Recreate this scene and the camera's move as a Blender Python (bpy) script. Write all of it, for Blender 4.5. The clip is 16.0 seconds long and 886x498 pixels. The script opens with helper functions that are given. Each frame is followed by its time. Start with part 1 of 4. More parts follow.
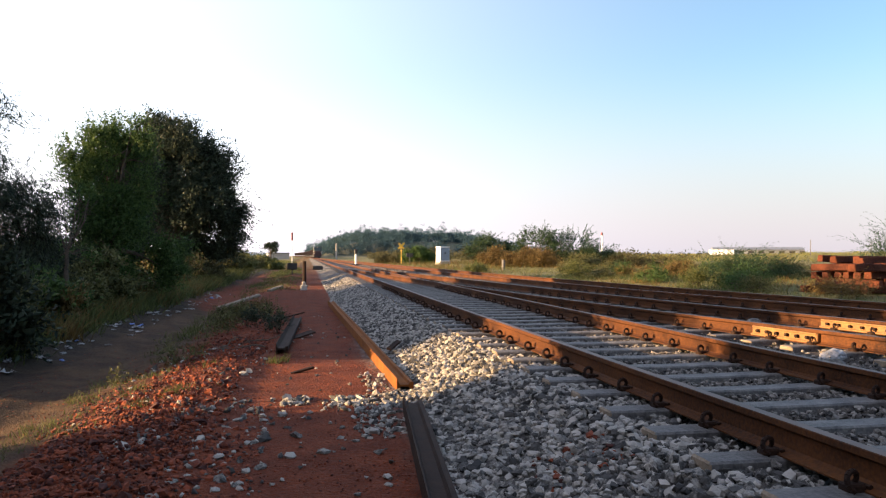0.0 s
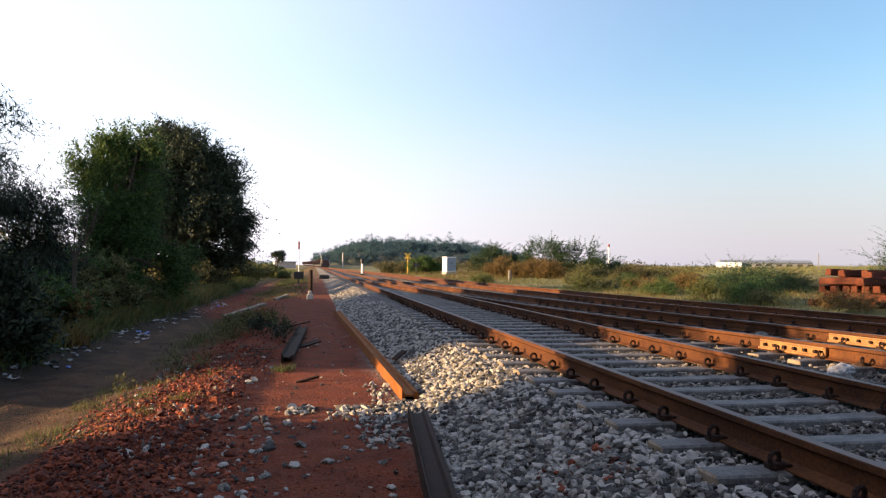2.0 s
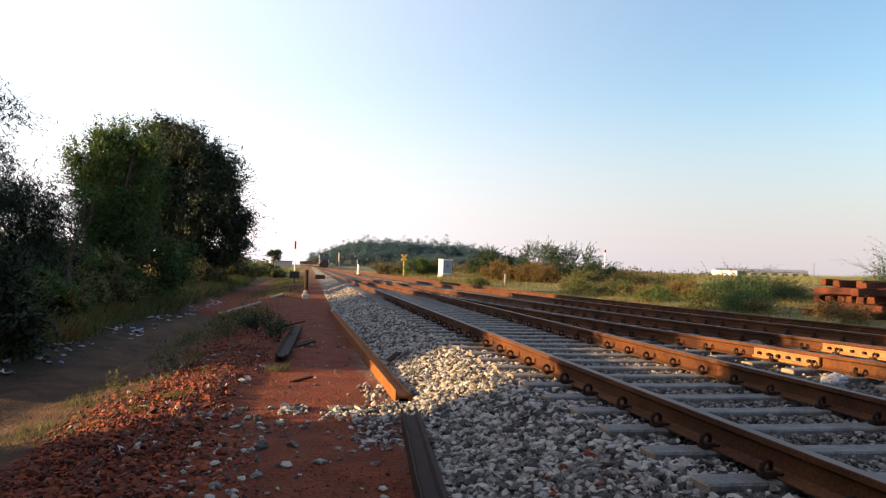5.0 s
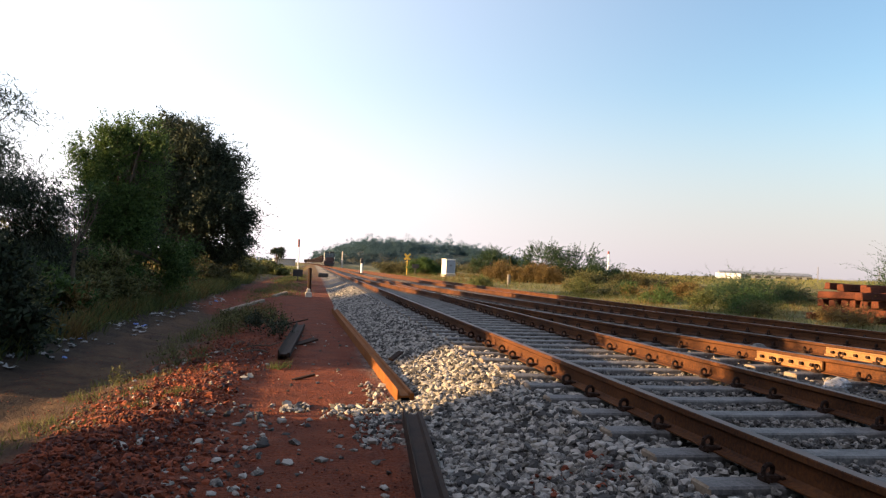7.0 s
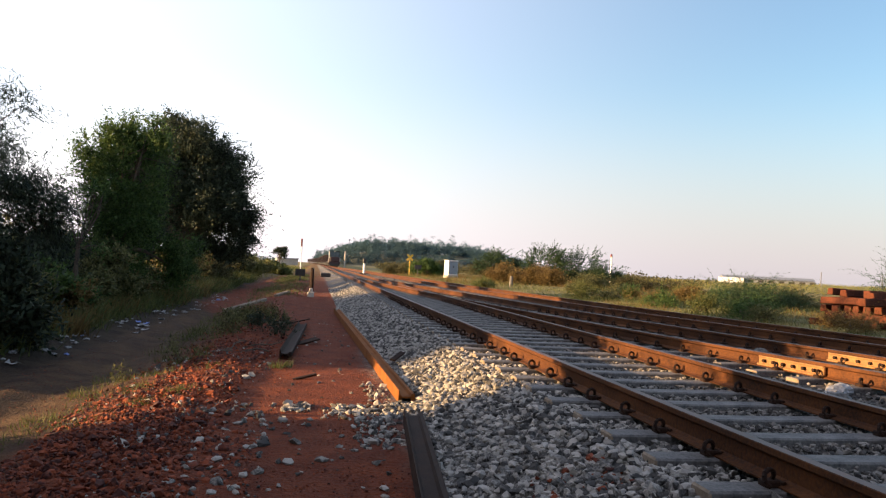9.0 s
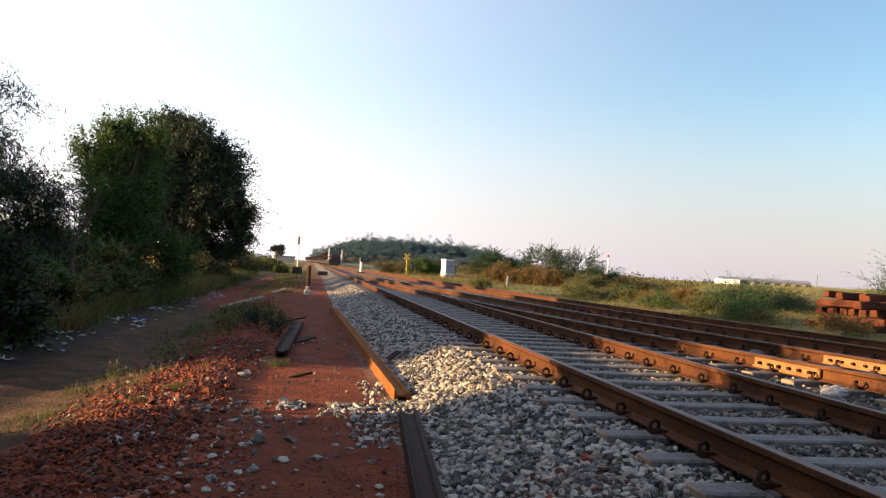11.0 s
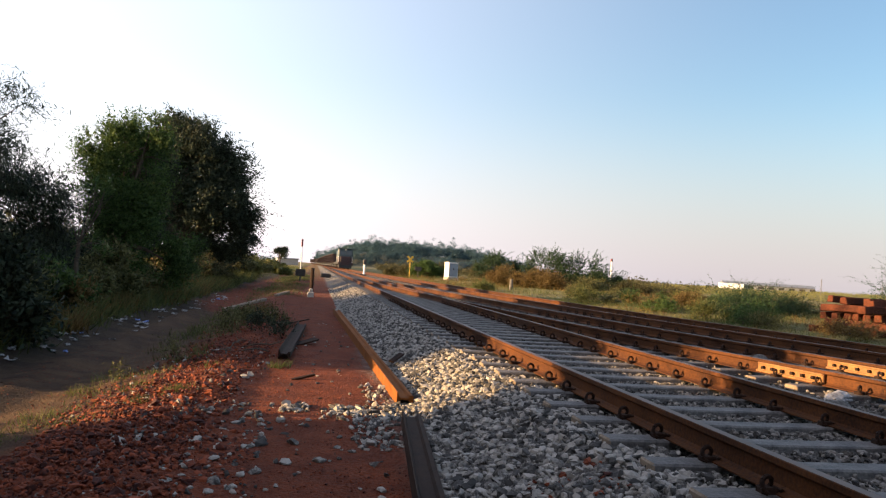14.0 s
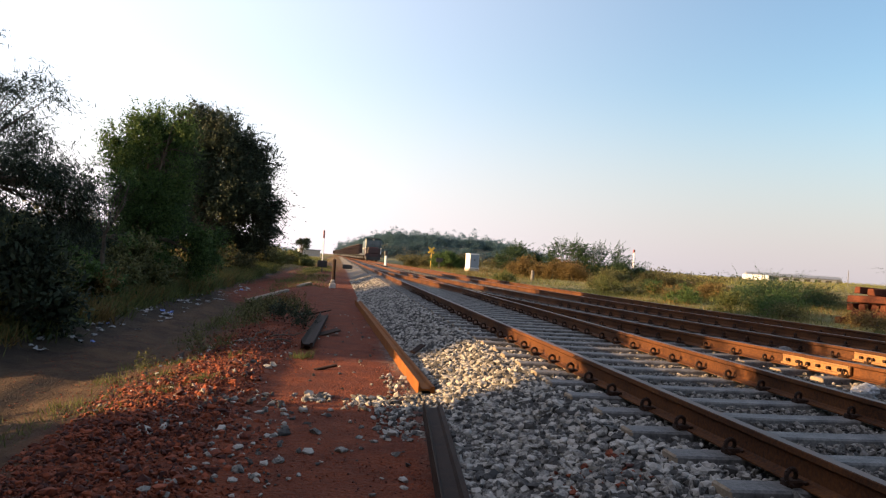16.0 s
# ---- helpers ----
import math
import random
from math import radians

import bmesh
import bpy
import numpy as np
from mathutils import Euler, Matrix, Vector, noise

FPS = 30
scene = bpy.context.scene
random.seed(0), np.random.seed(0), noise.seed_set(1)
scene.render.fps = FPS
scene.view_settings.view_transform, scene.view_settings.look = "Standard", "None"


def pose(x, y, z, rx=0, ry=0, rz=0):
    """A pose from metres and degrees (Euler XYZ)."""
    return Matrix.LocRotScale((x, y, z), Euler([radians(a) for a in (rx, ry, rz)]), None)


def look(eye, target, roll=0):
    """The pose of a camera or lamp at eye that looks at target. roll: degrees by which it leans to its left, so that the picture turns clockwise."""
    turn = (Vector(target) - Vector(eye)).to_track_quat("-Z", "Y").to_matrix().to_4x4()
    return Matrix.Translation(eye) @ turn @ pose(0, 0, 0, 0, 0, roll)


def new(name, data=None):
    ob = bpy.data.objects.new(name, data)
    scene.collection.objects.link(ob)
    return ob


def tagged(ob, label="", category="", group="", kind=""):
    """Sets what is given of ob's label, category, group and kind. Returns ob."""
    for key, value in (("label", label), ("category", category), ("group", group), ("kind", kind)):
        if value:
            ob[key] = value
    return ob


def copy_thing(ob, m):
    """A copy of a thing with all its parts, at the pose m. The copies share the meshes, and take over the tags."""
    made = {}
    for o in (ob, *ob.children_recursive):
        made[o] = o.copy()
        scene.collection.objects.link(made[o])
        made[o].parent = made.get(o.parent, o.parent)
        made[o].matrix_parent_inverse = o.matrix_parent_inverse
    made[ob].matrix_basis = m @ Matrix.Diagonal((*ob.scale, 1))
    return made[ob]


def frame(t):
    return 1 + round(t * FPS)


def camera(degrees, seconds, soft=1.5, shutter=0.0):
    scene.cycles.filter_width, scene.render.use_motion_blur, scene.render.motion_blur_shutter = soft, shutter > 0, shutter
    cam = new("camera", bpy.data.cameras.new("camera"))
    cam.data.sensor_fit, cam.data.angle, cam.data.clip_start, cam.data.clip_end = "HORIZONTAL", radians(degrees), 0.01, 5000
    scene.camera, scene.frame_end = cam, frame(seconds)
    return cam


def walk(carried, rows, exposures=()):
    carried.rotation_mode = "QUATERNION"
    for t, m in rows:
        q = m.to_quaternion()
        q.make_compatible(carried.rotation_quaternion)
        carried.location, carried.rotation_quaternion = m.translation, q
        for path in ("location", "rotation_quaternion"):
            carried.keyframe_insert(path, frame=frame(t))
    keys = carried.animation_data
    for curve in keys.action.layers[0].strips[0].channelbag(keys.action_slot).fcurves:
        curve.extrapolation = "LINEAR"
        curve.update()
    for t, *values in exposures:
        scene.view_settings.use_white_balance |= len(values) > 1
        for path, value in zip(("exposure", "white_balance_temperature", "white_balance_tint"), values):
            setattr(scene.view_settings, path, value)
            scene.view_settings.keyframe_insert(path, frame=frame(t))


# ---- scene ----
EYE = 1.45
cam = camera(62.2, 16.0, soft=1.25)
TURNS = [
    (0.0, 90.554, -0.164, -10.502),
    (0.5, 90.816, 0.077, -10.065),
    (1.0, 91.019, 0.067, -10.01),
    (1.5, 91.228, -0.081, -9.676),
    (2.0, 91.349, -0.676, -10.007),
    (2.5, 91.438, -0.999, -10.033),
    (3.0, 91.443, -1.025, -10.185),
    (3.5, 91.394, -1.123, -10.332),
    (4.0, 91.449, -1.326, -10.33),
    (6.5, 91.601, -2.354, -10.205),
    (7.0, 91.506, -2.435, -10.061),
    (7.5, 91.337, -2.422, -9.854),
    (8.0, 91.262, -2.605, -9.482),
    (8.5, 91.435, -2.974, -9.612),
    (9.0, 91.582, -3.063, -9.868),
    (11.5, 91.514, -3.7, -10.006),
    (12.0, 91.485, -3.687, -9.604),
    (12.5, 91.471, -3.714, -9.883),
    (13.0, 91.523, -3.746, -10.116),
    (13.5, 91.667, -3.549, -9.908),
    (14.0, 91.746, -3.837, -9.857),
    (14.5, 91.766, -3.956, -9.928),
    (15.0, 91.606, -4.045, -9.936),
    (15.5, 91.251, -3.919, -9.481),
    (16.0, 90.947, -3.81, -8.203),
]
walk(cam, [(t, pose(0, 0, EYE, rx, ry, rz)) for t, rx, ry, rz in TURNS], exposures=[(0, 2.18, 6050, 14), (0.5, 2.04, 5900, 14), (3.0, 2.0, 5900, 14), (3.8, 2.02, 6250, 14), (9, 2.03, 6280, 14), (16, 1.93, 6280, 14)])

# ---- light ----
SUN_EL, SUN_AZ = radians(10.0), radians(180.5)      # azimuth counter-clockwise from +x
world = bpy.data.worlds.new("sky")
scene.world = world
world.use_nodes = True
wn = world.node_tree.nodes
sky = wn.new("ShaderNodeTexSky")
sky.sky_type, sky.sun_disc = "NISHITA", False
sky.sun_elevation, sky.sun_rotation = SUN_EL, radians(90) - SUN_AZ
sky.air_density, sky.dust_density, sky.ozone_density, sky.altitude = 1.3, 0.9, 2.6, 200
to_sun = Vector((math.cos(SUN_EL) * math.cos(SUN_AZ), math.cos(SUN_EL) * math.sin(SUN_AZ), math.sin(SUN_EL)))
wl = world.node_tree.links


def sky_mix(kind, fac, a, colour):
    x = wn.new("ShaderNodeMix")
    x.data_type, x.blend_type = "RGBA", kind
    wl.new(fac, x.inputs[0])
    wl.new(a, x.inputs[6])
    x.inputs[7].default_value = (*colour, 1)
    return x.outputs[2]


def sky_ramp(value, lo, hi, top):
    r = wn.new("ShaderNodeMapRange")
    r.interpolation_type = "SMOOTHSTEP"
    for key, v in (("From Min", lo), ("From Max", hi), ("To Max", top)):
        r.inputs[key].default_value = v
    wl.new(value, r.inputs["Value"])
    return r.outputs[0]


# morning haze: pale round the horizon, and a broad white glow on the sun's side
way = wn.new("ShaderNodeTexCoord").outputs["Generated"]
up, dot = wn.new("ShaderNodeSeparateXYZ"), wn.new("ShaderNodeVectorMath")
wl.new(way, up.inputs[0])
dot.operation, dot.inputs[1].default_value = "DOT_PRODUCT", to_sun
wl.new(way, dot.inputs[0])
hazy = sky_mix("MIX", sky_ramp(up.outputs["Z"], 0.26, 0.0, 0.85), sky.outputs[0], (2.85, 2.6, 2.72))
hazy = sky_mix("ADD", sky_ramp(dot.outputs["Value"], -0.63, 0.5, 1.0), hazy, (3.0, 2.75, 2.75))
wl.new(hazy, wn["Background"].inputs[0])
wn["Background"].inputs[1].default_value = 0.065
sun = new("sun", bpy.data.lights.new("sun", "SUN"))
sun.data.energy, sun.data.angle, sun.data.color = 5.0, radians(0.6), (1.0, 0.64, 0.29)
sun.matrix_world = look(to_sun * 50, (0, 0, 0))


# ---- materials ----
def material(name, a, b, scale=6.0, fine=60.0, rough=0.85, bump=0.3, metal=0.0, island=0.0, bump_dist=0.01, spec=0.5):
    """Two colours mixed by coarse and fine noise; island: how much each loose piece varies."""
    m = bpy.data.materials.new(name)
    m.use_nodes = True
    n, l = m.node_tree.nodes, m.node_tree.links
    p = n["Principled BSDF"]
    co = n.new("ShaderNodeTexCoord")
    n1, n2 = n.new("ShaderNodeTexNoise"), n.new("ShaderNodeTexNoise")
    n1.inputs["Scale"].default_value, n1.inputs["Detail"].default_value = scale, 5
    n2.inputs["Scale"].default_value, n2.inputs["Detail"].default_value = fine, 4
    for t in (n1, n2):
        l.new(co.outputs["Object"], t.inputs["Vector"])
    add = n.new("ShaderNodeMath")
    add.operation = "ADD"
    l.new(n1.outputs["Fac"], add.inputs[0])
    l.new(n2.outputs["Fac"], add.inputs[1])
    fac = add.outputs[0]
    rng = n.new("ShaderNodeMapRange")
    rng.inputs["From Min"].default_value, rng.inputs["From Max"].default_value = 0.72, 1.28
    if island:
        geo, mul = n.new("ShaderNodeNewGeometry"), n.new("ShaderNodeMath")
        mul.operation, mul.inputs[1].default_value, mul.inputs[2].default_value = "MULTIPLY_ADD", island, -island / 2
        l.new(geo.outputs["Random Per Island"], mul.inputs[0])
        ad2 = n.new("ShaderNodeMath")
        l.new(fac, ad2.inputs[0])
        l.new(mul.outputs[0], ad2.inputs[1])
        fac = ad2.outputs[0]
    l.new(fac, rng.inputs["Value"])
    mix = n.new("ShaderNodeMix")
    mix.data_type = "RGBA"
    mix.inputs[6].default_value, mix.inputs[7].default_value = (*a, 1), (*b, 1)
    l.new(rng.outputs[0], mix.inputs[0])
    l.new(mix.outputs[2], p.inputs["Base Color"])
    rr = n.new("ShaderNodeMapRange")
    rr.inputs["To Min"].default_value, rr.inputs["To Max"].default_value = max(0.05, rough - 0.12), min(1, rough + 0.1)
    l.new(n2.outputs["Fac"], rr.inputs["Value"])
    l.new(rr.outputs[0], p.inputs["Roughness"])
    p.inputs["Metallic"].default_value = metal
    p.inputs["Specular IOR Level"].default_value = spec
    if bump:
        bp = n.new("ShaderNodeBump")
        bp.inputs["Strength"].default_value, bp.inputs["Distance"].default_value = bump, bump_dist
        l.new(n2.outputs["Fac"], bp.inputs["Height"])
        l.new(bp.outputs[0], p.inputs["Normal"])
    return m


def leaf_material(name, a, b, through_light=0.35):
    m = material(name, a, b, 0.6, 9.0, 0.6, 0, island=0.7)
    n, l = m.node_tree.nodes, m.node_tree.links
    p = n["Principled BSDF"]
    p.inputs["Specular IOR Level"].default_value = 0.12
    tr, mx = n.new("ShaderNodeBsdfTranslucent"), n.new("ShaderNodeMixShader")
    mx.inputs[0].default_value = through_light
    src = p.inputs["Base Color"].links[0].from_socket
    l.new(src, tr.inputs["Color"])
    l.new(p.outputs[0], mx.inputs[1])
    l.new(tr.outputs[0], mx.inputs[2])
    l.new(mx.outputs[0], n["Material Output"].inputs[0])
    return m


RUST = material("rusted_steel", (0.020, 0.0075, 0.0035), (0.096, 0.035, 0.010), 1.7, 45, 0.78, 0.3, spec=0.15)
RUST_BRIGHT = material("orange_rust", (0.113, 0.036, 0.007), (0.215, 0.075, 0.015), 4.0, 60, 0.85, 0.3, spec=0.15)
FISHPLATE = material("greased_fishplate", (0.11, 0.045, 0.010), (0.27, 0.128, 0.034), 5.0, 50, 0.7, 0.4)
RUST_DARK = material("dark_rust", (0.009, 0.005, 0.004), (0.035, 0.017, 0.010), 6.0, 60, 0.8, 0.3, spec=0.15)
RAIL_TOP = material("worn_rail_top", (0.042, 0.021, 0.014), (0.115, 0.066, 0.046), 3.0, 30, 0.5, 0.1, 0.2, spec=0.35)
CONCRETE = material("sleeper_concrete", (0.034, 0.032, 0.030), (0.145, 0.132, 0.120), 5.0, 38, 0.68, 0.7)
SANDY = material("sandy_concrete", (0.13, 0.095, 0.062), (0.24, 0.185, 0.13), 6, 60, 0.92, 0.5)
PALE_CONCRETE = material("pale_concrete", (0.285, 0.255, 0.217), (0.413, 0.375, 0.330), 2.5, 40, 0.9, 0.3)
STONE = material("ballast_stone", (0.050, 0.047, 0.044), (0.310, 0.286, 0.252), 12, 70, 0.88, 0.4, island=1.2, spec=0.25)
STONE_STAINED = material("rust_stained_stone", (0.030, 0.027, 0.025), (0.200, 0.180, 0.158), 12, 70, 0.9, 0.4, island=1.0, spec=0.25)
BRICK_RUBBLE = material("brick_rubble", (0.038, 0.006, 0.002), (0.195, 0.037, 0.008), 8, 60, 0.92, 0.4, island=0.8)
BARK = material("bark", (0.035, 0.025, 0.018), (0.11, 0.08, 0.055), 5, 30, 0.95, 0.6)
LEAF_BRIGHT = leaf_material("fresh_leaves", (0.026, 0.05, 0.016), (0.085, 0.135, 0.038))
LEAF_DARK = leaf_material("deep_green_leaves", (0.014, 0.021, 0.014), (0.048, 0.062, 0.035), 0.12)
LEAF_MID = leaf_material("olive_leaves", (0.045, 0.050, 0.020), (0.150, 0.145, 0.058), 0.3)
LEAF_OCHRE = leaf_material("ochre_leaves", (0.075, 0.052, 0.018), (0.175, 0.120, 0.044), 0.3)
LEAF_DRY = leaf_material("dusty_leaves", (0.040, 0.040, 0.018), (0.104, 0.096, 0.044))
LEAF_FEATHER = leaf_material("acacia_leaves", (0.017, 0.036, 0.018), (0.050, 0.080, 0.036), 0.25)
# blue-grey tint puts the haze of distance into the leaf colour
LEAF_HAZED = leaf_material("haze_tinted_leaves", (0.036, 0.070, 0.082), (0.062, 0.108, 0.120))
GRASS = leaf_material("grass_blades", (0.042, 0.056, 0.018), (0.128, 0.135, 0.045))
CROP = leaf_material("young_crop", (0.096, 0.104, 0.028), (0.216, 0.200, 0.056))
GRASS_DRY = leaf_material("dry_grass_blades", (0.077, 0.049, 0.017), (0.182, 0.119, 0.042))
WHITE = material("white_paint", (0.62, 0.61, 0.58), (0.82, 0.81, 0.78), 3, 40, 0.55, 0.1)
GREY_AND_SHADED = material("grey_and_shaded_paint", (0.15, 0.18, 0.22), (0.21, 0.24, 0.28), 3, 40, 0.5, 0.1)
BLACK = material("black_paint", (0.012, 0.011, 0.01), (0.03, 0.027, 0.025), 4, 40, 0.6, 0.1)
YELLOW = material("yellow_paint", (0.45, 0.27, 0.02), (0.62, 0.40, 0.04), 4, 40, 0.6, 0.1)
RED_PAINT = material("red_paint", (0.20, 0.025, 0.02), (0.36, 0.05, 0.04), 4, 40, 0.5, 0.1)
ROOF = material("sheet_roof", (0.12, 0.13, 0.14), (0.2, 0.21, 0.22), 1, 8, 0.6, 0.1)
LITTER = material("plastic_litter", (0.14, 0.135, 0.13), (0.36, 0.35, 0.35), 9, 40, 0.6, 0.3)
BLUE_LITTER = material("blue_plastic", (0.10, 0.16, 0.45), (0.2, 0.3, 0.65), 9, 40, 0.5, 0.3)
WAGON_RED = material("wagon_brown", (0.021, 0.013, 0.011), (0.059, 0.035, 0.028), 0.8, 9, 0.85, 0.2)
LOCO_GREEN = material("loco_green", (0.012, 0.028, 0.032), (0.030, 0.058, 0.062), 0.8, 12, 0.5, 0.1)
LOCO_RED = material("loco_maroon", (0.022, 0.006, 0.006), (0.042, 0.012, 0.010), 0.8, 12, 0.5, 0.1)
CREAM = material("cream_paint", (0.300, 0.264, 0.192), (0.396, 0.360, 0.276), 0.8, 12, 0.5, 0.1)
GLASS = material("dark_cab_glass", (0.03, 0.05, 0.06), (0.05, 0.075, 0.085), 1, 5, 0.12, 0)


# ---- building helpers ----
def quick(name, verts, k, mat, smooth=False):
    """A mesh from an array of corners, k to a face."""
    verts = np.asarray(verts, dtype=np.float32).reshape(-1, 3)
    n = len(verts) // k
    me = bpy.data.meshes.new(name)
    me.vertices.add(len(verts))
    me.vertices.foreach_set("co", verts.ravel())
    me.loops.add(n * k)
    me.loops.foreach_set("vertex_index", np.arange(n * k, dtype=np.int32))
    me.polygons.add(n)
    me.polygons.foreach_set("loop_start", np.arange(0, n * k, k, dtype=np.int32))
    me.update(calc_edges=True)
    me.shade_flat()
    me.materials.append(mat)
    return me


def indexed(name, verts, faces, mat):
    me = bpy.data.meshes.new(name)
    verts, faces = np.asarray(verts, dtype=np.float32), np.asarray(faces, dtype=np.int32)
    n, k = faces.shape
    me.vertices.add(len(verts))
    me.vertices.foreach_set("co", verts.ravel())
    me.loops.add(n * k)
    me.loops.foreach_set("vertex_index", faces.ravel())
    me.polygons.add(n)
    me.polygons.foreach_set("loop_start", np.arange(0, n * k, k, dtype=np.int32))
    me.update(calc_edges=True)
    me.shade_flat()
    me.materials.append(mat)
    return me


def child(name, mesh, parent=None, m=None, label=""):
    ob = new(name, mesh)
    ob.parent = parent
    if m is not None:
        ob.matrix_basis = m
    return tagged(ob, label)


def thing(name, m, label, category, group="", kind=""):
    ob = new(name)
    ob.empty_display_size = 0.2
    ob.matrix_basis = m
    return tagged(ob, label, category, group, kind)


def box(bm, x0, x1, y0, y1, z0, z1, bev=0.0, m=None):
    r = bmesh.ops.create_cube(bm, size=1)
    vs = r["verts"]
    for v in vs:
        v.co = Vector(((x0 + x1) / 2 + v.co.x * (x1 - x0), (y0 + y1) / 2 + v.co.y * (y1 - y0), (z0 + z1) / 2 + v.co.z * (z1 - z0)))
    if m is not None:
        bmesh.ops.transform(bm, matrix=m, verts=vs)
    if bev:
        es = list({e for v in vs for e in v.link_edges})
        bmesh.ops.bevel(bm, geom=es, offset=bev, segments=1, affect="EDGES")


def tube(bm, a, b, r0, r1, seg=8):
    a, b = Vector(a), Vector(b)
    q = (b - a).to_track_quat("Z", "Y").to_matrix().to_4x4()
    bmesh.ops.create_cone(bm, cap_ends=True, segments=seg, radius1=r0, radius2=r1, depth=(b - a).length, matrix=Matrix.Translation((a + b) / 2) @ q)


def done(name, bm, mat):
    me = bpy.data.meshes.new(name)
    bm.to_mesh(me)
    bm.free()
    me.materials.append(mat)
    return me


def boxes(name, mat, *specs):
    bm = bmesh.new()
    for s in specs:
        box(bm, *s)
    return done(name, bm, mat)


def part(name, bm, mat, parent, label="", m=None):
    return child(name, done(name, bm, mat), parent, m, label)


def wobble(x, y, s, seed=0.0):
    return noise.noise(Vector((x * s, y * s, seed)))


# ---- the lie of the tracks and of the land ----
RAIL_Z, GAUGE = 0.58, 1.746
C1 = 3.395
LINE3 = [(12.2, -6), (11.2, 3), (10.1, 12), (9.35, 19), (8.85, 27), (8.4, 36), (8.0, 52), (7.6, 75), (7.05, 105), (6.35, 132), (5.75, 152), (4.8, 190), (4.0, 240), (3.4, 300), (2.2, 400), (-1, 500), (-9, 650), (-22, 820)]
TURNOUT = [(8.6, -4), (7.75, 2), (7.05, 7), (6.3, 12), (5.75, 17), (5.2, 24), (4.7, 31), (4.25, 38), (3.85, 46), (3.55, 55), (3.4, 66)]


def smooth_line(pts, step=0.5):
    """Points along y with cubic steps between the given (x, y)."""
    p = np.array(pts, dtype=float)
    s = np.gradient(p[:, 0], p[:, 1])
    ys = np.arange(p[0, 1], p[-1, 1] + 1e-6, step)
    i = np.clip(np.searchsorted(p[:, 1], ys) - 1, 0, len(p) - 2)
    h = p[i + 1, 1] - p[i, 1]
    u = (ys - p[i, 1]) / h
    x = (2*u**3 - 3*u**2 + 1) * p[i, 0] + (u**3 - 2*u**2 + u) * h * s[i] + (-2*u**3 + 3*u**2) * p[i + 1, 0] + (u**3 - u**2) * h * s[i + 1]
    return np.stack([x, ys], 1)


TRACK3, TRACK2 = smooth_line(LINE3), smooth_line(TURNOUT)
TRACK1 = smooth_line([(C1, -6), (C1, 100), (C1, 200), (C1, 292)])


def x_of(line, y):
    return float(np.interp(y, line[:, 1], line[:, 0]))


PROFILE = np.array([(-3000, -0.4), (-60, -0.3), (-8, -0.2), (-5.2, -0.12), (-4.3, -0.24), (-3.95, -0.31), (-3.5, -0.25), (-3.05, -0.32), (-2.7, -0.26), (-1.9, -0.1), (-1.1, 0.05), (-0.55, 0.0), (0.8, 0.0), (1.1, 0.03), (1.9, 0.325), (2.2, 0.335)])


def step01(a, b, v):
    u = np.clip((v - a) / (b - a), 0, 1)
    return u * u * (3 - 2 * u)


def ground_z(x, y):
    """Height of the land, without its fine bumps."""
    left = np.interp(x, PROFILE[:, 0], PROFILE[:, 1])
    edge = np.interp(y, TRACK3[:, 1], TRACK3[:, 0]) + 1.9
    d = x - edge
    right = np.interp(d, [0, 1.0, 4, 12, 60], [0.335, 0.12, 0.1, 0.3, 0.45]) + 3.6 * step01(90, 330, x) * step01(0, 200, y)
    return np.where(x < 2.2, left, np.where(d > 0, right, 0.335))


def fine_z(x, y):
    z = float(ground_z(x, y))
    near = max(0.0, 1 - abs(y - 10) / 60)
    amp = 0.03 if -2.6 < x < -0.6 or x > 12 or x < -5 else 0.012
    return z + near * (amp * wobble(x, y, 1.3) + amp * 0.6 * wobble(x, y, 4.1, 3.0))


def stones(name, spots, sizes, mat, seed, flat=0.7):
    """Many broken stones in one mesh; spots: x, y, z of their middles."""
    rs = np.random.RandomState(seed)
    bm = bmesh.new()
    bmesh.ops.create_icosphere(bm, subdivisions=1, radius=1)
    base = np.array([v.co for v in bm.verts])
    tri = np.array([[v.index for v in f.verts] for f in bm.faces])
    bm.free()
    n = len(spots)
    v = base[None] * (1 + rs.uniform(-0.42, 0.36, (n, 12, 1))) + rs.uniform(-0.2, 0.2, (n, 12, 3))
    v *= np.stack([rs.uniform(0.75, 1.3, n), rs.uniform(0.6, 1.0, n), rs.uniform(flat - 0.2, flat + 0.15, n)], 1)[:, None]
    a, b = rs.uniform(0, 6.283, n), rs.normal(0, 0.5, n)
    ca, sa, cb, sb = np.cos(a), np.sin(a), np.cos(b), np.sin(b)
    x, y, z = v[..., 0], v[..., 1], v[..., 2]
    y, z = y * cb[:, None] - z * sb[:, None], y * sb[:, None] + z * cb[:, None]
    x, y = x * ca[:, None] - y * sa[:, None], x * sa[:, None] + y * ca[:, None]
    v = np.stack([x, y, z], 2) * np.asarray(sizes)[:, None, None] + np.asarray(spots)[:, None]
    f = tri[None] + 12 * np.arange(n)[:, None, None]
    return indexed(name, v.reshape(-1, 3), f.reshape(-1, 3), mat)


# ---- ground ----
def axis(*spans):
    out = []
    for a, b, n in spans:
        out += list(np.linspace(a, b, n, endpoint=False))
    return np.array(out + [spans[-1][1]])


